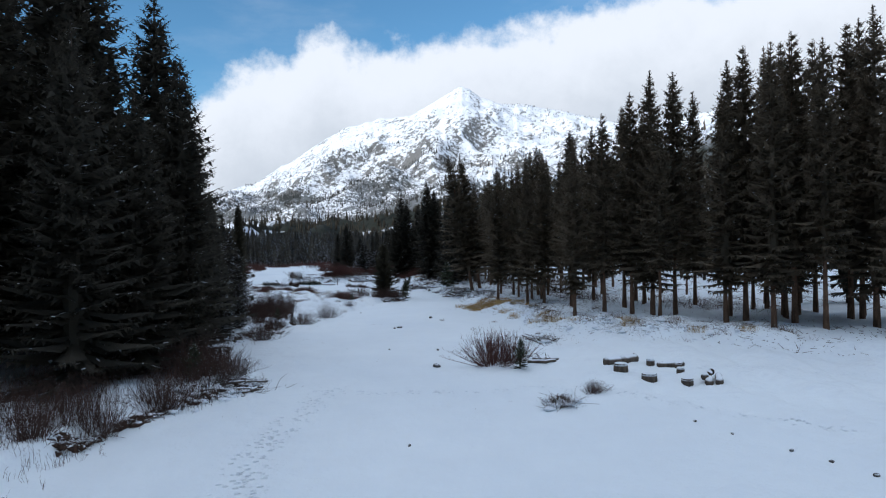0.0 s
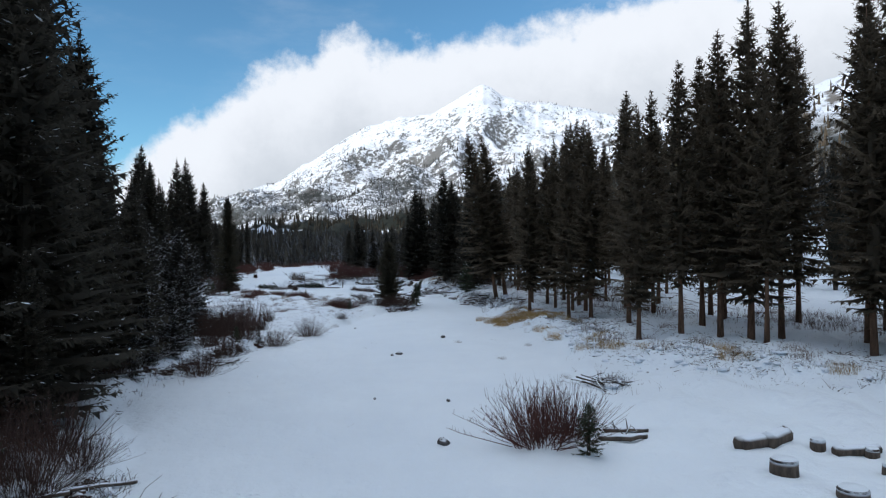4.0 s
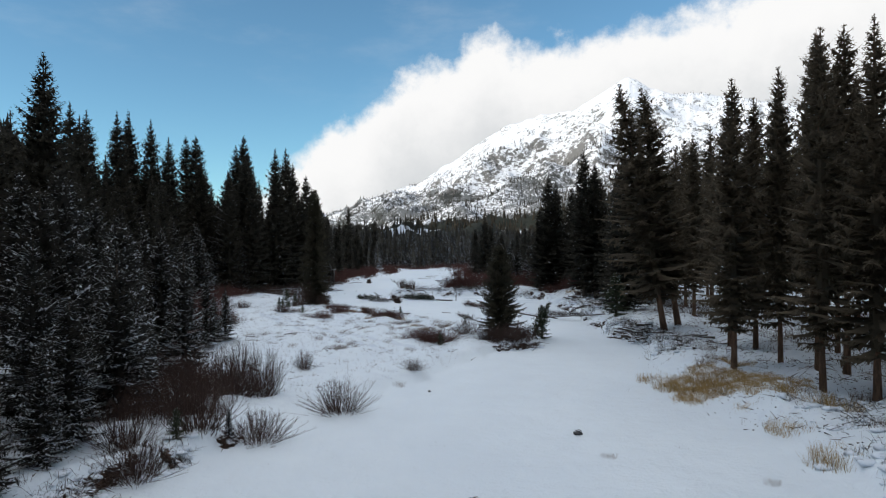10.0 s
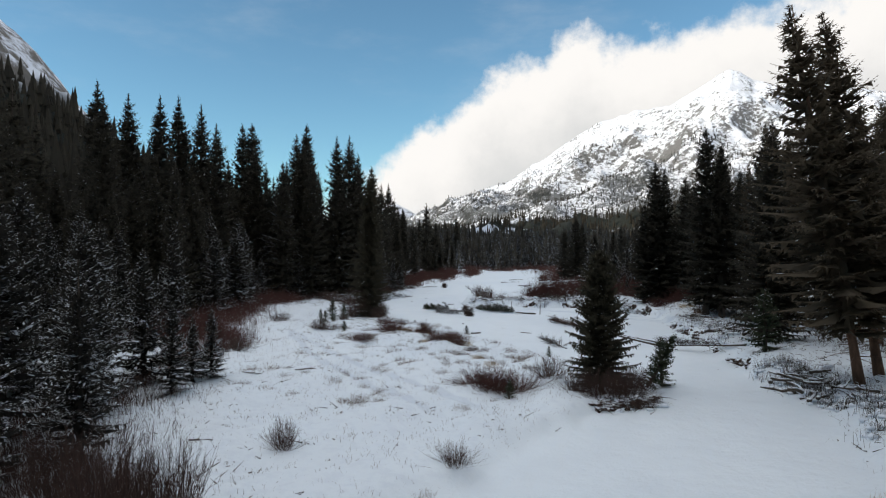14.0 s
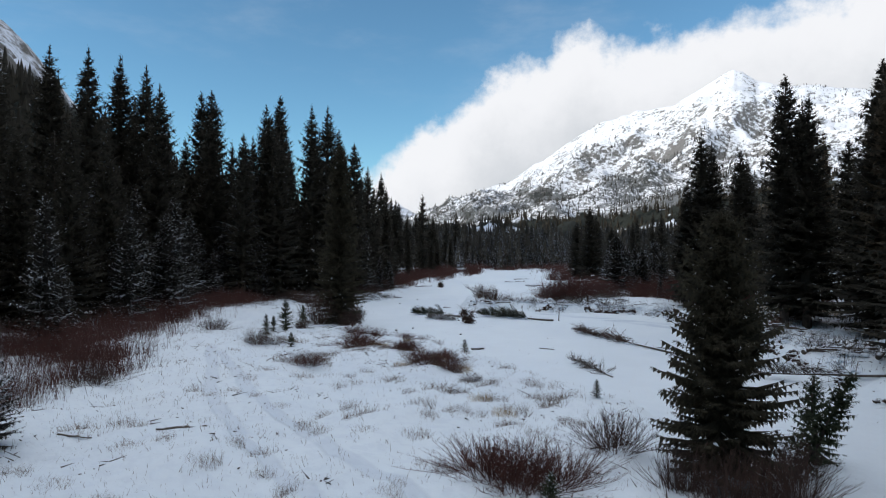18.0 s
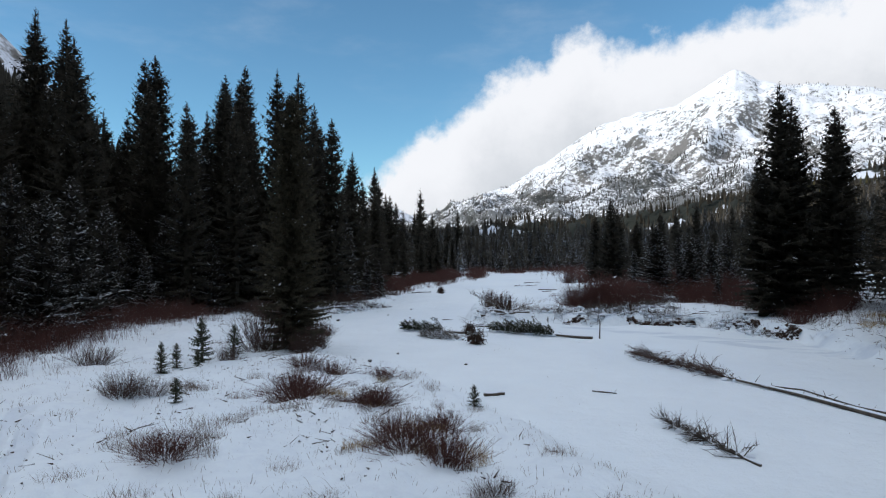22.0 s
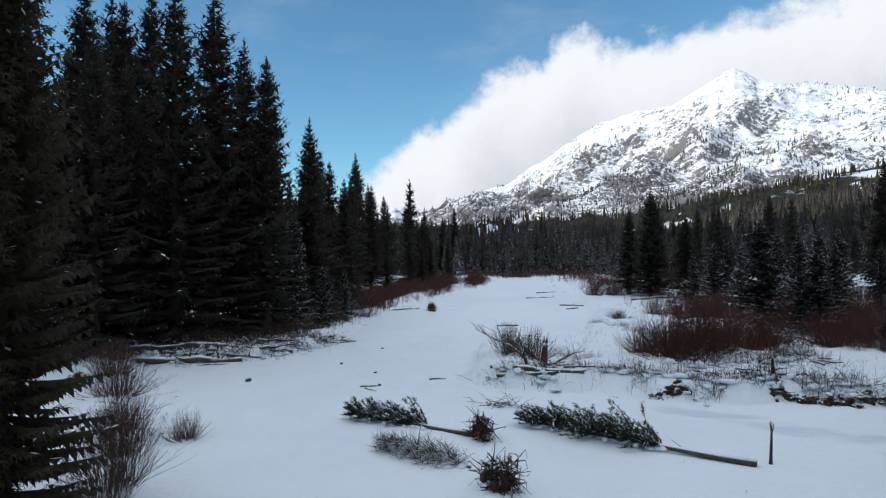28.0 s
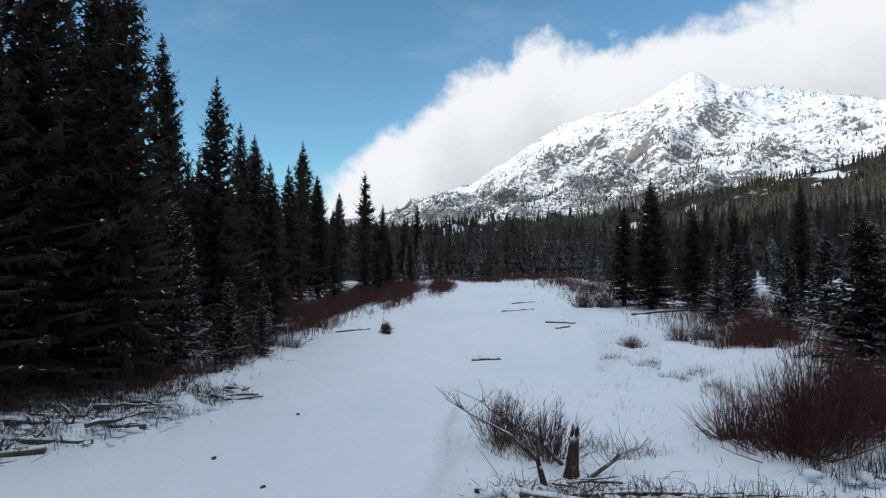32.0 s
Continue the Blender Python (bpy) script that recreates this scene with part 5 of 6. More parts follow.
clumps(GRASS, [(13.8, 54.6, 0.5, 1.3), (13.6, 52.0, 0.5, 1.2), (13.4, 47.0, 0.5, 1.3), (14.6, 45.6, 0.5, 1.2), (14.9, 48.2, 0.4, 1.2), (14.3, 60.8, 0.7, 1.5), (12.9, 62.4, 0.6, 1.5), (15.2, 58.8, 0.7, 1.6), (13.6, 61.6, 0.6, 1.6), (14.8, 62.4, 0.6, 1.4), (16.4, 58.0, 0.6, 1.4), (14.1, 47.6, 0.6, 1.2), (14.2, 46.2, 0.6, 1.3),
               (13.8, 52.2, 0.6, 1.2), (17.4, 40.4, 0.6, 1.3), (18.2, 42.4, 0.7, 1.2), (19.6, 36.6, 0.6, 1.3), (15.4, 44.4, 0.5, 1.1), (16.8, 56.6, 0.6, 1.5), (12.6, 64.2, 0.5, 1.3), (20.8, 115.0, 0.7, 1.5),
               (22.4, 113.2, 0.7, 1.6), (18.6, 111.0, 0.6, 1.3), (24.6, 112.2, 0.6, 1.5), (21.2, 33.6, 0.5, 1.1)], 0.45)
clumps(SCRUB, [(-3.2, 71.8, 0.6, 0.9), (1.0, 72.2, 0.5, 0.6), (-9.7, 77.4, 0.5, 0.9), (-6.7, 89.7, 0.6, 0.8), (0.6, 86.8, 0.5, 0.9), (2.0, 82.3, 0.6, 0.9), (3.8, 84.1, 0.6, 0.9), (-0.8, 84.7, 0.6, 1.0),
               (-2.7, 86.4, 0.4, 0.9), (-3.1, 72.3, 0.5, 0.9), (-13.6, 83.8, 0.5, 0.9), (-1.6, 90.4, 0.6, 1.0), (-7.3, 90.5, 0.7, 0.9), (-2.4, 92.8, 0.6, 0.7), (-10.4, 95.4, 0.6, 0.9), (-6.0, 92.8, 0.5, 0.8),
               (-9.8, 95.5, 0.7, 0.8), (-10.4, 95.3, 0.7, 0.9), (-6.0, 98.8, 0.5, 0.8), (-4.4, 84.0, 0.35, 0.6), (-7.4, 76.0, 0.4, 0.7), (0.8, 63.9, 0.4, 0.6)], 0.55)
clumps(SCRUB, [(15.6, 43.2, 0.7, 1.3), (17.8, 40.6, 0.7, 1.3), (19.2, 38.0, 0.7, 1.2), (14.6, 46.8, 0.6, 1.4), (15.2, 50.2, 0.7, 1.4), (16.4, 53.4, 0.6, 1.4), (21.4, 34.6, 0.6, 1.3), (18.6, 44.6, 0.7, 1.2),
               (20.4, 40.2, 0.6, 1.2), (17.2, 47.6, 0.6, 1.2), (23.0, 33.0, 0.6, 1.3), (18.2, 57.4, 0.7, 1.4), (16.6, 66.4, 0.7, 1.4), (17.4, 69.0, 0.7, 1.4), (15.4, 64.6, 0.6, 1.3), (20.2, 50.4, 0.6, 1.2)], 0.55)
clumps(SCRUB, [(-2.0, 78.4, 0.35, 0.6), (-5.4, 81.0, 0.35, 0.6), (2.6, 79.4, 0.4, 0.6), (-0.6, 80.6, 0.4, 0.6), (-8.0, 86.4, 0.4, 0.7), (3.4, 86.6, 0.4, 0.8), (-4.0, 97.6, 0.5, 0.8), (6.0, 134.0, 0.6, 1.0),
               (6.6, 137.6, 0.6, 1.1), (5.4, 141.0, 0.5, 1.0), (3.8, 142.0, 0.5, 1.3), (4.8, 139.8, 0.5, 1.4), (5.3, 136.6, 0.5, 1.4), (5.8, 133.2, 0.5, 1.4), (6.4, 131.4, 0.6, 1.3), (0.6, 126.6, 0.7, 1.4), (1.6, 126.2, 0.6, 1.3), (-1.6, 126.0, 0.9, 1.5), (7.2, 133.0, 0.7, 0.9), (-7.8, 95.6, 0.5, 0.8), (9.4, 41.0, 0.3, 0.5), (8.4, 47.0, 0.3, 0.5), (7.6, 53.2, 0.3, 0.5), (11.4, 51.0, 0.3, 0.5)], 0.55)


for x, y in ((2.2, 75.7), (-6.3, 94.8), (-3.7, 94.4), (-2.4, 91.0), (-1.3, 91.3), (-1.8, 89.4), (-0.9, 88.9), (-6.7, 96.0), (-6.8, 88.0), (-4.6, 99.4), (-2.9, 71.2), (1.9, 82.2), (3.3, 83.6)):
    for k in range(3):   # weeds and straw round the feet of the bar's bushes
        settle(pick(SCRUB + GRASS[:1], rng), x + rng.gauss(0, 0.7), y + rng.gauss(0, 0.7), h=rng.uniform(0.6, 1.1), wide=rng.uniform(0.5, 1.0), turn=rng.uniform(0, 360))
for k in range(120):   # low weeds strewn over the bar
    x, y = rng.uniform(-9, 4), rng.uniform(72, 100)
    if x < shore_x(LEFT_SHORE, y) - 1.0:
        settle(pick(SCRUB, rng), x, y, h=rng.uniform(0.4, 0.85), wide=rng.uniform(0.4, 0.9), turn=rng.uniform(0, 360))


def stems(name, label, seed, n, keep, x0, x1, y0, y1, h, material, loose=0.3, fine=1.0):
    """Sparse single stalks over the snow."""
    r = random.Random(seed)
    s = Shape()
    pts = []
    while len(pts) < n:
        x, y = r.uniform(x0, x1), r.uniform(y0, y1)
        if keep(x, y):
            for _ in range(r.randrange(1, 6)):
                pts.append((x + r.gauss(0, 0.16), y + r.gauss(0, 0.16)))
    zs = height(np.array([p[0] for p in pts]), np.array([p[1] for p in pts]))
    for (x, y), z in zip(pts, zs):
        v = Vector((r.gauss(0, loose), r.gauss(0, loose), 1)) * h * r.uniform(0.4, 1.3)
        s.blade(Vector((x, y, z - 0.03)), v, Vector((r.uniform(-1, 1), r.uniform(-1, 1), 0)).normalized() * r.uniform(0.003, 0.007) * fine, Vector((r.uniform(-1, 1), r.uniform(-1, 1), -0.2)) * h * 0.3)
    return tagged(new(name, s.mesh(name, material, True)), label, "grass", kind="stuff")


def left_land(x, y):
    return x < shore_x(LEFT_SHORE, y) - 0.4


def right_land(x, y):
    return x > shore_x(RIGHT_SHORE, y) + 0.4


stems("bar_stalks", "dead stalks scattered over the snowy bar", 31, 11000, left_land, -16, 9, 60, 108, 0.18, M_STALK)
stems("terrace_stalks", "dead stalks and straw on the terrace bank", 32, 4800, lambda x, y: right_land(x, y) and y > 36, 4, 30, 20, 118, 0.22, M_STALK)
stems("straw_patch", "patch of matted straw-coloured grass", 33, 17000, lambda x, y: math.hypot((x - 14.8) / 2.3, (y - 61.4) / 3.4) + 0.9 * noise.noise(Vector((x, y, 0)) * 0.5) + 0.5 * noise.noise(Vector((x, y, 5)) * 1.7) < 0.8, 9, 22, 53, 69, 0.22, M_GRASS, 0.7, 1.0)
stems("ice_twigs", "small twigs poking through the snow on the ice", 34, 260, lambda x, y: not left_land(x, y) and not right_land(x, y), -12, 15, 22, 150, 0.10, M_STALK)
stems("island_stalks", "dead stalks on the snowy island", 35, 1500, right_land, -3, 16, 122, 160, 0.3, M_STALK)


def litter(name, label, seed, n, keep, x0, x1, y0, y1, material):
    """Short dead twigs and bark lying on the snow, some tilted out of it."""
    r = random.Random(seed)
    s = Shape()
    done = 0
    while done < n:
        x, y = r.uniform(x0, x1), r.uniform(y0, y1)
        if not keep(x, y):
            continue
        for _ in range(r.randrange(1, 7)):
            px, py = x + r.gauss(0, 0.45), y + r.gauss(0, 0.45)
            a, L = r.uniform(0, 6.28), 0.07 + 0.5 * r.random() ** 3
            p = Vector((px, py, gz(px, py) + 0.01))
            d = Vector((math.cos(a), math.sin(a), abs(r.gauss(0, 0.3)))) * L
            s.tube([p, p + d], [r.uniform(0.010, 0.028) * (1.3 - L), 0.004], 3, False)
            done += 1
    return tagged(new(name, s.mesh(name, material)), label, "twigs", kind="stuff")


litter("terrace_litter", "fallen twigs and bark on the terrace bank", 41, 4000, lambda x, y: -0.8 < x - shore_x(TERRACE, y) < 7 and right_land(x, y), 10, 32, 28, 118, M_TWIG)
litter("bar_litter", "fallen twigs on the snowy bar", 42, 500, left_land, -14, 8, 60, 106, M_TWIG)
litter("wood_litter", "fallen twigs under the dark wood", 43, 1600, lambda x, y: left_land(x, y) and x > shore_x(LEFT_SHORE, y) - 7, -28, -4, 20, 160, M_DEAD)

# ---- stones on the ice ----
def stone(x, y, r, seed, label="dark stone showing through the snow"):
    q = random.Random(seed)
    s = Shape()
    s.lump(Vector((0, 0, r * 0.3)), r * q.uniform(0.9, 1.3), r * q.uniform(0.7, 1.0), r * 0.7, q, 8, 0.2)
    ob = tagged(new("stone", s.mesh("stone", M_STONE)), label, "stone", "creek stones")
    ob.location = (x, y, gz(x, y))
    ob.rotation_euler = (0, 0, q.uniform(0, 6))
    return ob


for k, (x, y, r) in enumerate([(2.05, 33.1, 0.2), (7.26, 55.8, 0.16), (3.43, 50.0, 0.16), (3.0, 49.7, 0.1), (3.5, 38.5, 0.1), (-5.55, 107.4, 0.08), (-1.8, 104.0, 0.07), (-5.8, 102.5, 0.1), (-6.6, 102.9, 0.08),
                               (-7.3, 122.7, 0.08), (-7.7, 121.9, 0.06), (-8.1, 125.4, 0.07), (-10.3, 127.6, 0.08), (-9.3, 132.7, 0.07), (2.2, 62.8, 0.08), (-13.1, 122.8, 0.16), (8.4, 16.6, 0.07), (8.9, 14.3, 0.08),
                               (8.0, 18.6, 0.06), (7.8, 20.2, 0.06), (9.3, 13.0, 0.08), (-2.0, 20.4, 0.06), (8.7, 15.5, 0.06), (0.8, 39.6, 0.07)]):
    stone(x, y, r, 300 + k)

# ---- ring of cut logs and the stacked end of it, on the right-hand flat ----
def cut_round(x, y, r, h, seed):
    q = random.Random(seed)
    s = Shape()
    s.tube([Vector((0, 0, -0.1)), Vector((0, 0, h * 0.5)), Vector((0, 0, h))], [r * 1.04, r, r * 0.97], 16)
    top = tagged(new("log_round"), "sawn log round standing on end under snow", "log", "log seats")
    top.location = (x, y, gz(x, y))
    child("body", s.mesh("body", M_LOG), top)
    f = Shape()
    f.tube([Vector((0, 0, h - 0.01)), Vector((0, 0, h + 0.05))], [r * 1.0, r * 0.86], 16)
    child("snow_cap", f.mesh("snow_cap", M_SNOW), top, "cap of fresh snow")
    return top


for k, (x, y, r, h) in enumerate([(9.2, 27.5, 0.32, 0.32), (9.7, 26.0, 0.33, 0.26), (10.8, 24.9, 0.25, 0.2), (11.9, 29.4, 0.2, 0.24), (12.9, 28.6, 0.18, 0.2), (12.2, 27.4, 0.18, 0.2)]):
    cut_round(x, y, r, h, 320 + k)
log(9.7, 29.8, 10.7, 29.9, 0.24, 331, "sawn log lying on its side under snow", stubs=0, taper=0.95)
log(10.5, 29.7, 11.5, 30.2, 0.27, 332, "sawn log lying on its side under snow", stubs=0, taper=0.95)
log(12.0, 28.9, 13.3, 28.8, 0.17, 333, "sawn log lying on its side under snow", stubs=0, taper=0.95)
log(11.2, 24.0, 12.6, 26.0, 0.17, 334, "split log of the stacked seat ring", stubs=0, taper=0.95)
log(11.6, 23.9, 13.0, 25.8, 0.17, 335, "split log of the stacked seat ring", stubs=0, taper=0.95)
log(11.4, 24.6, 12.7, 25.9, 0.15, 336, "split log of the stacked seat ring", stubs=0, taper=0.95, lift=0.2)

# ---- wood along the banks ----
log(6.4, 31.6, 7.8, 31.4, 0.12, 341, stubs=4)
wood_pile("brush_pile", "pile of grey branches heaped on the snow", 10.0, 38.7, 1.1, 0.9, 22, 342, (0.025, 0.065), (0.8, 2.0), 0.6, 0.2, 40, 0.45)
wood_pile("brush_pile", "low heap of twigs by the creek", 4.4, 23.3, 0.6, 0.4, 10, 343, (0.02, 0.05), (0.4, 0.9), 0.25, 0.3, 16)
wood_pile("driftwood_pile", "drift logs and branches piled along the creek bank", 16.4, 78.5, 1.5, 4.0, 46, 344, (0.04, 0.11), (0.7, 2.6), 0.5, 1.75, 60)
wood_pile("driftwood_pile", "drift logs stranded on the bank's lip", 17.6, 72.6, 1.6, 2.6, 26, 345, (0.04, 0.10), (0.7, 2.4), 0.35, 2.0, 40)
wood_pile("driftwood_pile", "snow-covered driftwood heap under the terrace bank", 17.8, 93.8, 2.0, 3.6, 32, 346, (0.05, 0.14), (0.7, 2.2), 0.6, 0.6, 60)
wood_pile("driftwood_pile", "driftwood heap below the terrace trees", 17.2, 101.8, 1.4, 1.8, 12, 347, (0.05, 0.12), (0.8, 2.4), 0.6, 0.2, 70)
wood_pile("driftwood_pile", "drift logs along the bank under the wood", -18.4, 127.2, 2.6, 1.1, 22, 348, (0.04, 0.10), (0.7, 2.4), 0.3, 0.25, 40)
wood_pile("driftwood_pile", "thin drift logs beside the dark wood", -15.0, 131.6, 1.8, 1.6, 12, 349, (0.05, 0.10), (1.2, 3.2), 0.3, 0.6, 90)
wood_pile("driftwood_pile", "drift logs at the foot of the bank", -13.2, 136.0, 0.8, 1.4, 7, 350, (0.05, 0.12), (1.2, 2.8), 0.25, 0.7, 40)
wood_pile("driftwood_pile", "log jam on the head of the island", -0.4, 123.9, 2.2, 0.7, 10, 351, (0.03, 0.08), (0.7, 2.0), 0.3, 0.05, 60)
wood_pile("driftwood_pile", "tangled branches along the island's cut bank", 7.4, 122.6, 3.4, 0.8, 14, 352, (0.03, 0.07), (0.7, 1.8), 0.4, 0.05, 20)
wood_pile("driftwood_pile", "fallen poles by the frosted spruce", 10.0, 125.6, 2.2, 1.4, 9, 353, (0.03, 0.07), (0.9, 2.4), 0.5, 2.6, 50)
wood_pile("brush_pile", "brush and roots along the island's snowy cut bank", 12.4, 121.6, 2.2, 0.8, 8, 357, (0.02, 0.06), (0.6, 1.8), 0.3, 0.0, 15)
wood_pile("brush_pile", "twiggy brush on the island's low bank", 3.4, 122.9, 2.2, 0.7, 7, 358, (0.02, 0.05), (0.6, 1.8), 0.3, 0.1, 15)
wood_pile("brush_pile", "brush heaped under the dark wood", -22.5, 127.6, 3.2, 1.6, 14, 359, (0.03, 0.07), (0.8, 2.6), 0.4, 0.2, 30)
wood_pile("brush_pile", "twigs stuck in the ice below the island", -2.1, 119.5, 0.7, 0.5, 6, 354, (0.02, 0.05), (0.4, 1.1), 0.25, 0.4, 60)
wood_pile("driftwood_pile", "dark poles at the creek bank's edge", -7.2, 30.1, 1.8, 0.7, 9, 355, (0.04, 0.09), (1.0, 3.2), 0.15, 0.5, 60)
wood_pile("driftwood_pile", "brush and poles at the creek bank", -6.2, 49.2, 1.3, 0.9, 9, 356, (0.03, 0.07), (0.8, 2.0), 0.25, 0.7, 80)
wood_pile("brush_pile", "dark roots and brush on the terrace bank", 16.9, 56.2, 1.0, 1.4, 8, 360, (0.02, 0.05), (0.5, 1.4), 0.25, 1.2, 90)
log(7.0, 32.5, 8.3, 32.2, 0.1, 382, stubs=3)
log(-8.8, 29.4, -6.4, 30.6, 0.09, 361, stubs=2)
log(-8.0, 30.6, -6.2, 31.9, 0.07, 362, stubs=2)
log(-1.7, 123.2, 1.1, 122.5, 0.13, 363, "long grey log along the island's head", stubs=1, lift=-0.02)
log(-2.7, 123.5, 2.7, 123.0, 0.075, 364, stubs=2, lift=0.06)
log(-2.4, 123.0, 0.2, 122.7, 0.085, 365, stubs=1, lift=0.0)
log(-20.4, 126.4, -15.6, 127.9, 0.21, 366, "long grey drift log on the creek bank", stubs=10)
log(-18.4, 128.6, -13.9, 130.6, 0.19, 367, stubs=12)
log(-17.6, 128.0, -14.8, 129.0, 0.16, 383, stubs=8)
log(-21.6, 127.4, -18.0, 129.0, 0.14, 384, stubs=6, lift=0.12)
log(10.2, 167.2, 15.0, 168.4, 0.14, 368, "fallen log by the far willows", stubs=3)
log(3.0, 160.6, 4.2, 161.6, 0.09, 369, stubs=2)
log(2.6, 165.0, 4.9, 163.6, 0.08, 370, stubs=2)
log(-0.8, 175.0, 2.6, 178.0, 0.08, 371, stubs=2)
log(0.6, 185.0, 3.4, 188.0, 0.08, 372, stubs=2)
log(-13.6, 157.6, -11.4, 159.6, 0.08, 373, stubs=2)
log(-8.0, 122.2, -7.3, 122.6, 0.035, 374, stubs=2, material=M_DEAD)
log(-7.6, 121.7, -7.2, 121.6, 0.03, 385, stubs=2, material=M_DEAD)
log(-7.6, 77.7, -6.3, 78.0, 0.035, 375, "thin dark stick lying on the snow", stubs=1, material=M_DEAD)
log(-9.9, 76.9, -9.0, 77.0, 0.03, 376, "thin dark stick lying on the snow", stubs=1, material=M_DEAD)
log(-7.0, 66.4, -6.2, 66.3, 0.035, 377, "thin dark stick lying on the snow", stubs=1, material=M_DEAD)
log(-0.6, 97.8, 0.1, 98.0, 0.09, 378, "short log on the ice", stubs=0)
log(-5.4, 124.2, -4.7, 124.4, 0.035, 379, "twiggy stick frozen in the ice", stubs=5, material=M_DEAD)
log(-3.2, 145.2, -1.6, 145.6, 0.07, 380, stubs=4, material=M_DEAD)
log(-11.0, 95.1, -9.8, 94.6, 0.035, 381, "thin dark stick lying on the snow", stubs=1, material=M_DEAD)

# ---- the broken snag and leaning limbs on the island ----
def snag(x, y, h, r, seed, name="tree_stump", label="broken dark stump standing in driftwood", lean=(0.1, 0.0)):
    q = random.Random(seed)
    s = Shape()
    s.tube([Vector((lean[0] * u * h, lean[1] * u * h, h * u - 0.15)) for u in (0, 0.3, 0.65, 1.0)], [r * 1.5, r, r * 0.85, r * 0.6], 9)
    for k in range(5):   # splinters
        a = 6.28 * k / 5
        p = Vector((lean[0] * h + math.cos(a) * r * 0.5, lean[1] * h + math.sin(a) * r * 0.5, h - 0.2))
        s.tube([p, p + Vector((q.uniform(-0.04, 0.04), q.uniform(-0.04, 0.04), q.uniform(0.1, 0.35)))], [r * 0.3, 0.01], 4)
    ob = tagged(new(name, s.mesh(name, M_EARTH)), label, "stump")
    ob.location = (x, y, gz(x, y))
    return ob


snag(-0.43, 124.9, 1.15, 0.16, 401, lean=(0.08, 0.0))
snag(-1.1, 124.0, 0.7, 0.08, 405, lean=(-0.25, 0.1))
snag(5.05, 113.6, 1.0, 0.04, 402, "dead_stick", "splintered stick standing upright in the ice", (0.04, 0.02))
snag(8.1, 121.7, 0.75, 0.08, 403, "tree_stump", "thin broken stump on the island's edge", (-0.1, 0.0))
snag(17.6, 103.6, 0.9, 0.55, 404, "tree_stump", "weathered wide stump on driftwood", (0.1, 0.0))


def dead_limb(x0, y0, x1, y1, rise, seed, n=26, label="leaning dead limb with many bare twigs"):
    q = random.Random(seed)
    m = Vector((x0, y0, gz(x0, y0)))
    d = Vector((x1 - x0, y1 - y0, rise))
    s = Shape()
    s.tube([Vector((0, 0, 0.03)), d * 0.3 + Vector((0.1, 0, 0.16)), d * 0.65 + Vector((-0.1, 0.1, 0.1)), d], [0.055, 0.045, 0.03, 0.012], 6)
    for _ in range(n):
        p = d * q.uniform(0.15, 1.0) + Vector((0, 0, 0.06))
        o = Vector((q.gauss(0, 0.5), q.gauss(0, 0.5), q.uniform(0.1, 0.9))) * q.uniform(0.4, 1.0)
        s.tube([p, p + o * 0.6 + Vector((q.gauss(0, 0.06), q.gauss(0, 0.06), 0)), p + o], [0.012, 0.008, 0.003], 3, False)
    ob = tagged(new("dead_limb", s.mesh("dead_limb", M_DEAD)), label, "branch")
    ob.location = m
    return ob


dead_limb(-1.2, 125.6, -3.6, 127.6, 1.1, 411, 40)
dead_limb(-0.6, 125.4, -2.6, 128.6, 0.8, 412, 30)
dead_limb(0.0, 124.6, 1.4, 125.4, 0.5, 413, 20)
dead_limb(13.4, 131.0, 10.6, 129.4, 0.7, 414, 30)


# ---- fallen trees with their root plates ----
def root_plate(x, y, r, seed, turn=0.0, label="upturned root plate of dark earth and roots"):
    q = random.Random(seed)
    s = Shape()
    for _ in range(16):
        s.lump(Vector((q.gauss(0, 0.14), q.gauss(0, 0.26), 0.42 + q.gauss(0, 0.26))) * r, r * q.uniform(0.06, 0.15), r * q.uniform(0.08, 0.18), r * q.uniform(0.12, 0.30), q, 7, 0.6)
    for _ in range(330):
        a, b = q.uniform(0, 6.28), q.gauss(0, 0.5)
        o = Vector((b, math.cos(a), math.sin(a) * 0.95)).normalized() * r * q.uniform(0.2, 0.85)
        c = Vector((q.gauss(0, 0.16), q.gauss(0, 0.28), 0.5 + q.gauss(0, 0.28))) * r
        if c.z + o.z < -0.05:
            continue
        k = Vector((q.gauss(0, 1), q.gauss(0, 1), q.gauss(0, 1))) * 0.22 * r
        t = r * q.uniform(0.006, 0.026) + 0.003
        s.tube([c, c + o * 0.4 + k * 0.5, c + o * 0.75 + k, c + o + k * 0.3 - Vector((0, 0, 0.12 * r))], [t * 1.4, t, t * 0.7, t * 0.25], 4, False)
    ob = tagged(new("root_plate", s.mesh("root_plate", M_EARTH)), label, "roots", "root plates")
    ob.location = (x, y, gz(x, y) - 0.08)
    ob.rotation_euler = (0, 0, turn)
    return ob


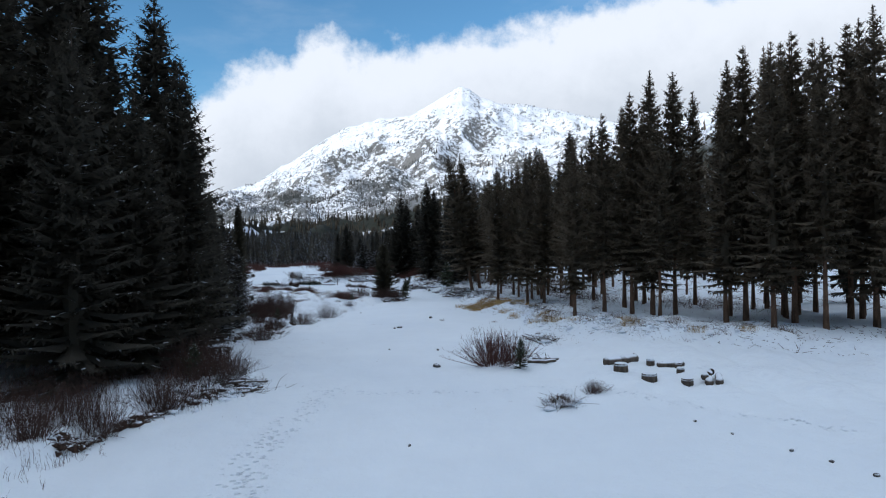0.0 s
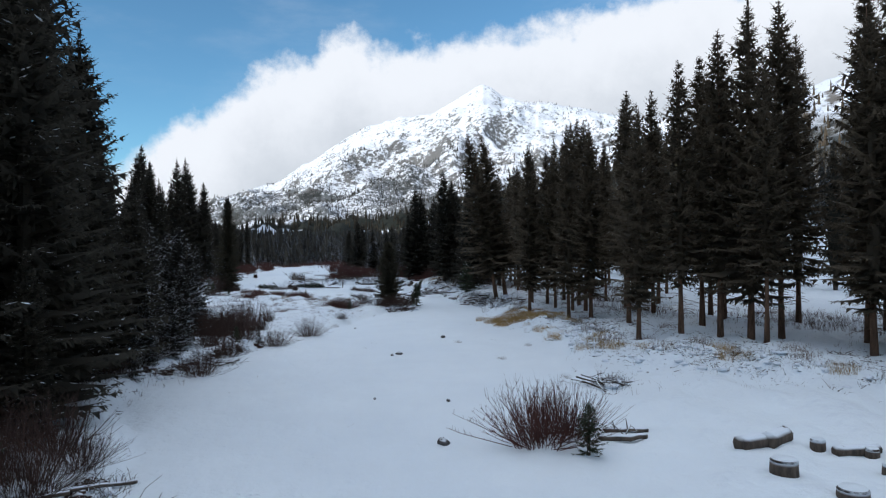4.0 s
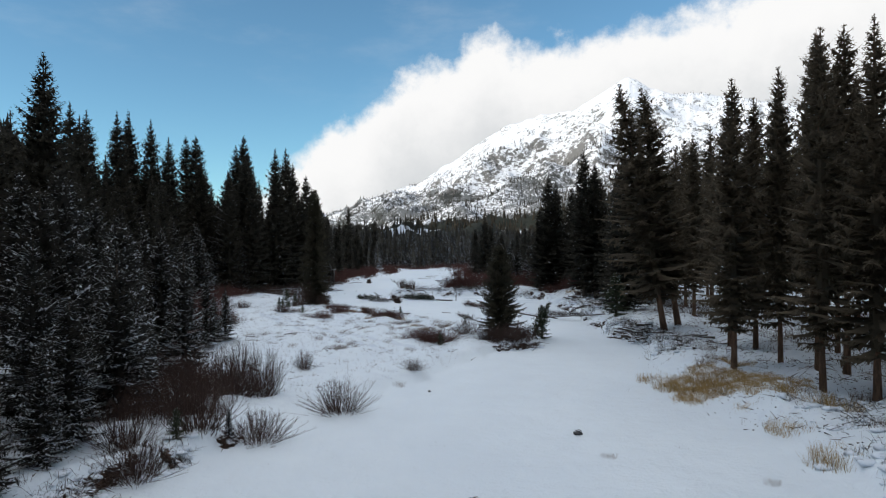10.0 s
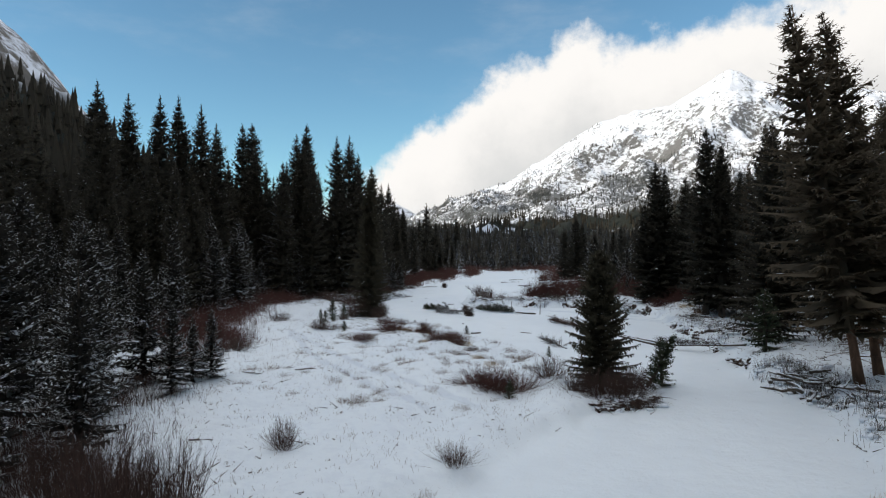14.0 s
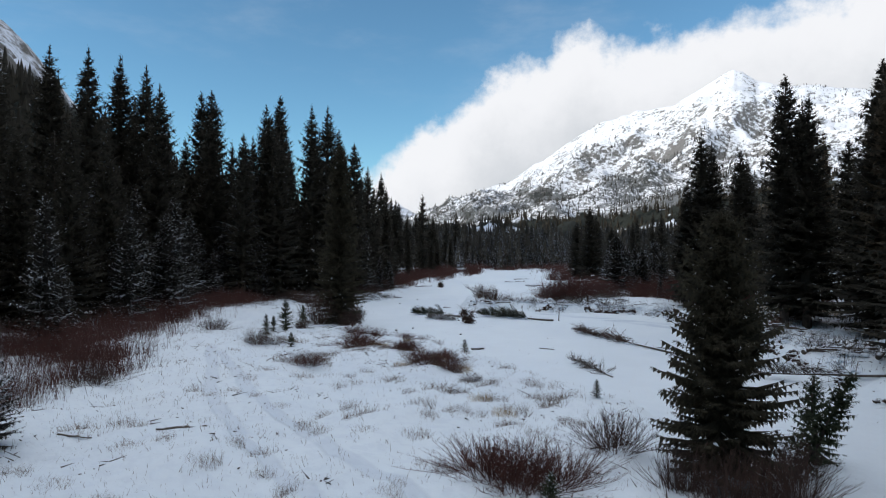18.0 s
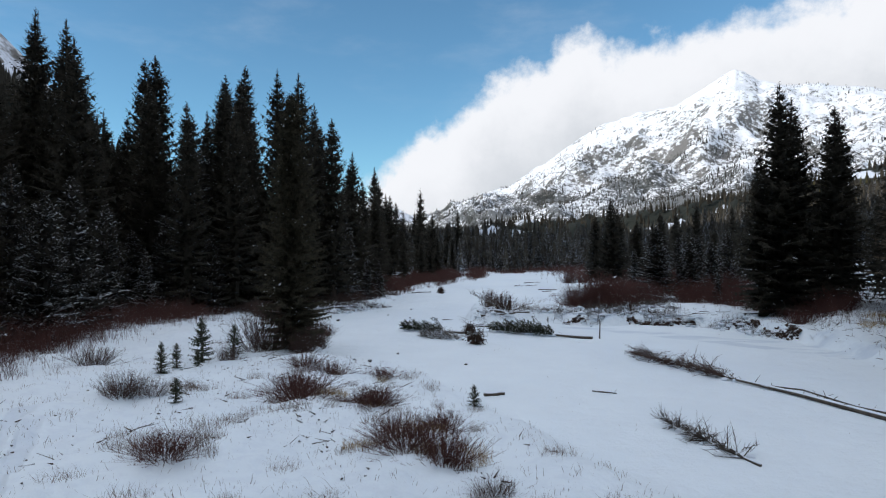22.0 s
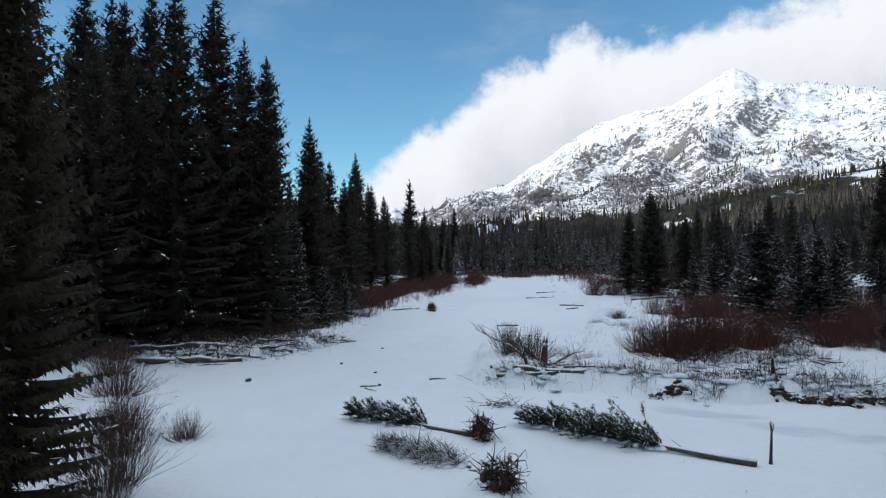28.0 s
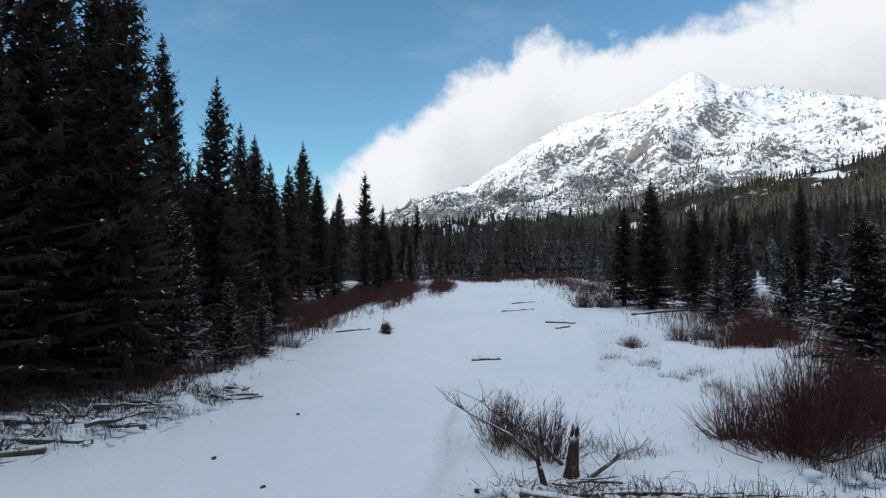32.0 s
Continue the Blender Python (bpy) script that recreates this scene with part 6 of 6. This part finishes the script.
def fallen(name, label, x0, y0, x1, y1, r, seed, crown=None, bare=0.35, width=0.9, dense=46, twig=None):
    """A tree on its side, butt first; crown: the needles' material, None for bare limbs."""
    q = random.Random(seed)
    top = tagged(new(name), label, "fallen tree")
    m = Vector((x0, y0, gz(x0, y0)))
    top.location = m
    tip = Vector((x1, y1, gz(x1, y1) + 0.15)) - m
    a = Vector((0, 0, r * 0.7))
    child("trunk", log_mesh("trunk", a, tip, r, q, M_LOG, 0.25, 9, 6, 0.005), top)
    along = (tip - a)
    d = along.normalized()
    side = Vector((-d.y, d.x, 0)).normalized()
    wood, green, white = Shape(), Shape(), Shape()
    for k in range(dense):
        u = bare + (1 - bare) * q.random() ** 0.8
        p = a + along * u
        L = width * (1.1 - 0.7 * u) * q.uniform(0.25, 1.2)
        if crown:
            o = (side * q.gauss(0, 0.45) + Vector((0, 0, q.uniform(0.0, 1.0))) + d * q.uniform(0.5, 1.1)).normalized() * L
        else:
            o = (side * q.gauss(0, 0.6) + Vector((0, 0, q.gauss(0.15, 0.25))) + d * q.gauss(0.7, 0.4)).normalized() * L
        end = p + o + Vector((0, 0, -0.1 * L))
        end.z = max(end.z, 0.04)
        wood.tube([p, p + o * 0.55 + Vector((0, 0, 0.05)), end], [0.018, 0.012, 0.005], 3, False)
        for j in range(22 if crown else 7):
            w = q.uniform(0.15, 1.0)
            b = p + (end - p) * w
            v = (o.normalized() * 0.7 + Vector((q.uniform(-0.8, 0.8), q.uniform(-0.8, 0.8), q.uniform(-0.1, 0.7)))).normalized() * q.uniform(0.10, 0.22)
            if crown:
                green.frond(b, v, v.cross(Vector((q.uniform(-0.5, 0.5), q.uniform(-0.5, 0.5), 1))).normalized() * 0.075, q)
                if q.random() < 0.2:
                    white.leaf(b + Vector((0, 0, 0.03)), v, v.cross(Vector((0, 0, 1))).normalized() * 0.028)
            else:
                wood.tube([b, b + v * 1.7], [0.006, 0.002], 3, False)
    for k in range(int(dense * 0.4) if crown else int(dense * 0.12)):   # snow lodged low among the limbs
        p = a + along * q.uniform(bare, 0.98) + side * q.gauss(0, 0.16)
        p.z = max(0.02, p.z * 0.5)
        white.lump(p, q.uniform(0.05, 0.15), q.uniform(0.05, 0.13), q.uniform(0.03, 0.08), q, 6, 0.3)
    tagged(child("limb_tangle", wood.mesh("limb_tangle", twig or M_TWIG), top), kind="stuff")
    tagged(child("lodged_snow", white.mesh("lodged_snow", M_LOAD), top), "snow lodged among the limbs", kind="stuff")
    if crown:
        child("needles", green.mesh("needles", crown, True), top, "green needles flecked with snow")
    return top


fallen("fallen_spruce", "fallen green spruce lying across the ice", 4.6, 113.3, -1.1, 116.8, 0.11, 421, M_FRESH, 0.34, 1.75, 260)
fallen("fallen_spruce", "short fallen green spruce lying on the ice", -2.9, 115.4, -6.9, 117.1, 0.11, 422, M_FRESH, 0.34, 1.4, 170)
root_plate(-2.55, 115.2, 0.62, 423, 0.4)
root_plate(-1.85, 111.0, 0.66, 424, 1.2)
root_plate(-9.75, 157.0, 0.7, 425, 0.6, "far root plate stranded on the ice")
fallen("dead_branches", "grey flattened dead branches under light snow", -2.7, 112.4, -5.2, 113.8, 0.05, 426, None, 0.05, 0.95, 330, M_DEAD)
fallen("fallen_tree", "bare fallen tree stretched across the ice", 12.6, 92.8, 6.0, 107.0, 0.11, 427, None, 0.58, 1.7, 230, M_WILLOW)
log(13.4, 92.4, 8.2, 103.4, 0.07, 432, "thin snow-topped stem beside the fallen tree", stubs=14, taper=0.4)
fallen("dead_branches", "dead branch lying on the ice", 6.2, 90.8, 4.7, 94.3, 0.04, 428, None, 0.1, 0.8, 70)
fallen("dead_branches", "bare fallen top lying on the ice", 16.8, 89.0, 12.2, 92.0, 0.08, 429, None, 0.2, 1.0, 110)
log(3.2, 98.9, 4.0, 98.6, 0.04, 431, "thin stick on the ice", stubs=2, material=M_DEAD)


# ---- broken earth under the cut banks ----
def cut_bank(name, label, line, seed, n, drop=0.0):
    """Clods and roots that hang out of a bank's cut, along a stretch of the plan."""
    q = random.Random(seed)
    s = Shape()
    seg = [(a, b, math.hypot(b[0] - a[0], b[1] - a[1])) for a, b in zip(line, line[1:])]
    total = sum(c for *_, c in seg)
    for k in range(n):
        w = q.uniform(0, total)
        for a, b, c in seg:
            if w <= c:
                break
            w -= c
        u = w / c
        if noise.noise(Vector((a[0] + (b[0] - a[0]) * u, a[1] + (b[1] - a[1]) * u, seed)) * 0.7) < -0.12:
            continue
        x, y = a[0] + (b[0] - a[0]) * u + q.gauss(0, 0.11), a[1] + (b[1] - a[1]) * u + q.gauss(0, 0.11)
        z = gz(x, y) + q.uniform(-0.05, 0.12)
        s.lump(Vector((x, y, z)), q.uniform(0.05, 0.18), q.uniform(0.05, 0.15), q.uniform(0.03, 0.10), q, 6, 0.6)
        if q.random() < 0.7:
            o = Vector((q.gauss(0, 0.3), q.gauss(0, 0.3), q.uniform(-0.2, 0.2)))
            s.tube([Vector((x, y, z + 0.1)), Vector((x, y, z + 0.08)) + o * 0.6, Vector((x, y, z)) + o], [0.014, 0.010, 0.004], 3, False)
    return tagged(new(name, s.mesh(name, M_EARTH)), label, "earth bank", kind="stuff")


cut_bank("bank_clods", "dark earth and roots in the creek bank's cut", [(-12.3, 21.8), (-11.3, 24.4), (-10.2, 26.8), (-8.6, 29.0), (-7.4, 30.6), (-6.8, 33.5)], 441, 620)
cut_bank("bank_clods", "dark undercut earth below the young spruces", [(-9.0, 46.0), (-7.0, 49.8), (-6.4, 51.6), (-4.8, 53.8), (-4.2, 55.4)], 442, 560)
cut_bank("bank_clods", "undercut earth below the spruce on the point", [(6.4, 74.0), (7.4, 74.4), (8.4, 75.0), (9.1, 76.2)], 443, 300)
cut_bank("bank_clods", "dark earth in the island's cut bank", [(3.6, 121.3), (5.2, 121.2), (7.0, 121.0), (9.6, 120.8), (12.6, 120.8), (14.8, 117.4), (15.6, 113.0)], 444, 460)
cut_bank("bank_clods", "dark earth in the terrace bank's cut", [(15.4, 84.0), (15.5, 90.0), (15.5, 97.0), (15.8, 104.0)], 445, 240)


# ---- brush heaped along the banks ----
for label, line, wide, n, seed, tall in (
        ("snowy tangled brush along the island's cut bank", [(2.0, 122.4), (5.0, 121.8), (8.4, 121.6), (11.0, 121.6)], 0.42, 1500, 501, 0.55),
        ("grey brush and snow under the island willows", [(5.6, 124.4), (8.6, 124.8), (11.4, 126.6)], 0.6, 900, 502, 0.7),
        ("snowy twigs among the logs on the island's head", [(-2.6, 123.2), (1.6, 122.9)], 0.35, 500, 503, 0.4),
        ("roots and brush in the low island bank", [(11.6, 121.2), (14.2, 118.6), (15.2, 114.6)], 0.3, 600, 504, 0.35),
        ("dark drift brush heaped along the creek bank", [(16.6, 74.2), (16.4, 78.0), (15.9, 82.4)], 0.5, 1500, 505, 0.6),
        ("drift brush on the bank's snowy lip", [(15.6, 70.4), (17.4, 73.4)], 0.6, 700, 506, 0.45),
        ("snowy drift brush under the terrace", [(16.8, 90.6), (17.8, 94.4), (17.4, 98.0), (17.2, 102.4)], 0.6, 1200, 507, 0.6),
        ("drift brush at the foot of the dark wood", [(-22.5, 126.8), (-18.4, 127.2), (-15.0, 130.4), (-13.6, 135.6)], 0.6, 2200, 508, 0.5),
        ("brush and snow under the dark wood", [(-25.0, 128.6), (-20.0, 129.2), (-16.6, 133.0)], 1.0, 1500, 509, 0.7),
        ("dark poles and brush at the creek bank", [(-10.6, 27.0), (-8.4, 29.6), (-6.8, 31.6)], 0.45, 900, 510, 0.4),
        ("roots and brush along the undercut bank", [(-8.6, 46.4), (-6.8, 50.2), (-4.8, 53.8)], 0.35, 800, 511, 0.35),
        ("roots hanging from the undercut point", [(6.2, 74.4), (7.6, 74.6), (8.8, 75.4)], 0.25, 400, 512, 0.3),
        ("roots and weeds on the terrace bank", [(13.9, 46.0), (15.2, 51.0), (16.6, 56.0), (17.2, 60.0)], 0.8, 900, 513, 0.25),
        ("tangled heap of dark branches on the snowy flat", [(9.2, 38.4), (10.9, 39.1)], 0.34, 300, 515, 0.4),
        ("small heap of dark twigs by the creek", [(3.9, 23.2), (4.8, 23.4)], 0.2, 160, 516, 0.4),
        ("roots and weeds on the terrace bank", [(14.6, 44.0), (17.4, 40.0), (20.4, 35.0)], 0.9, 800, 514, 0.2)):
    tangle("brush_heap" if " heap of" in label else "bank_brush", label, line, wide, n, seed, tall)
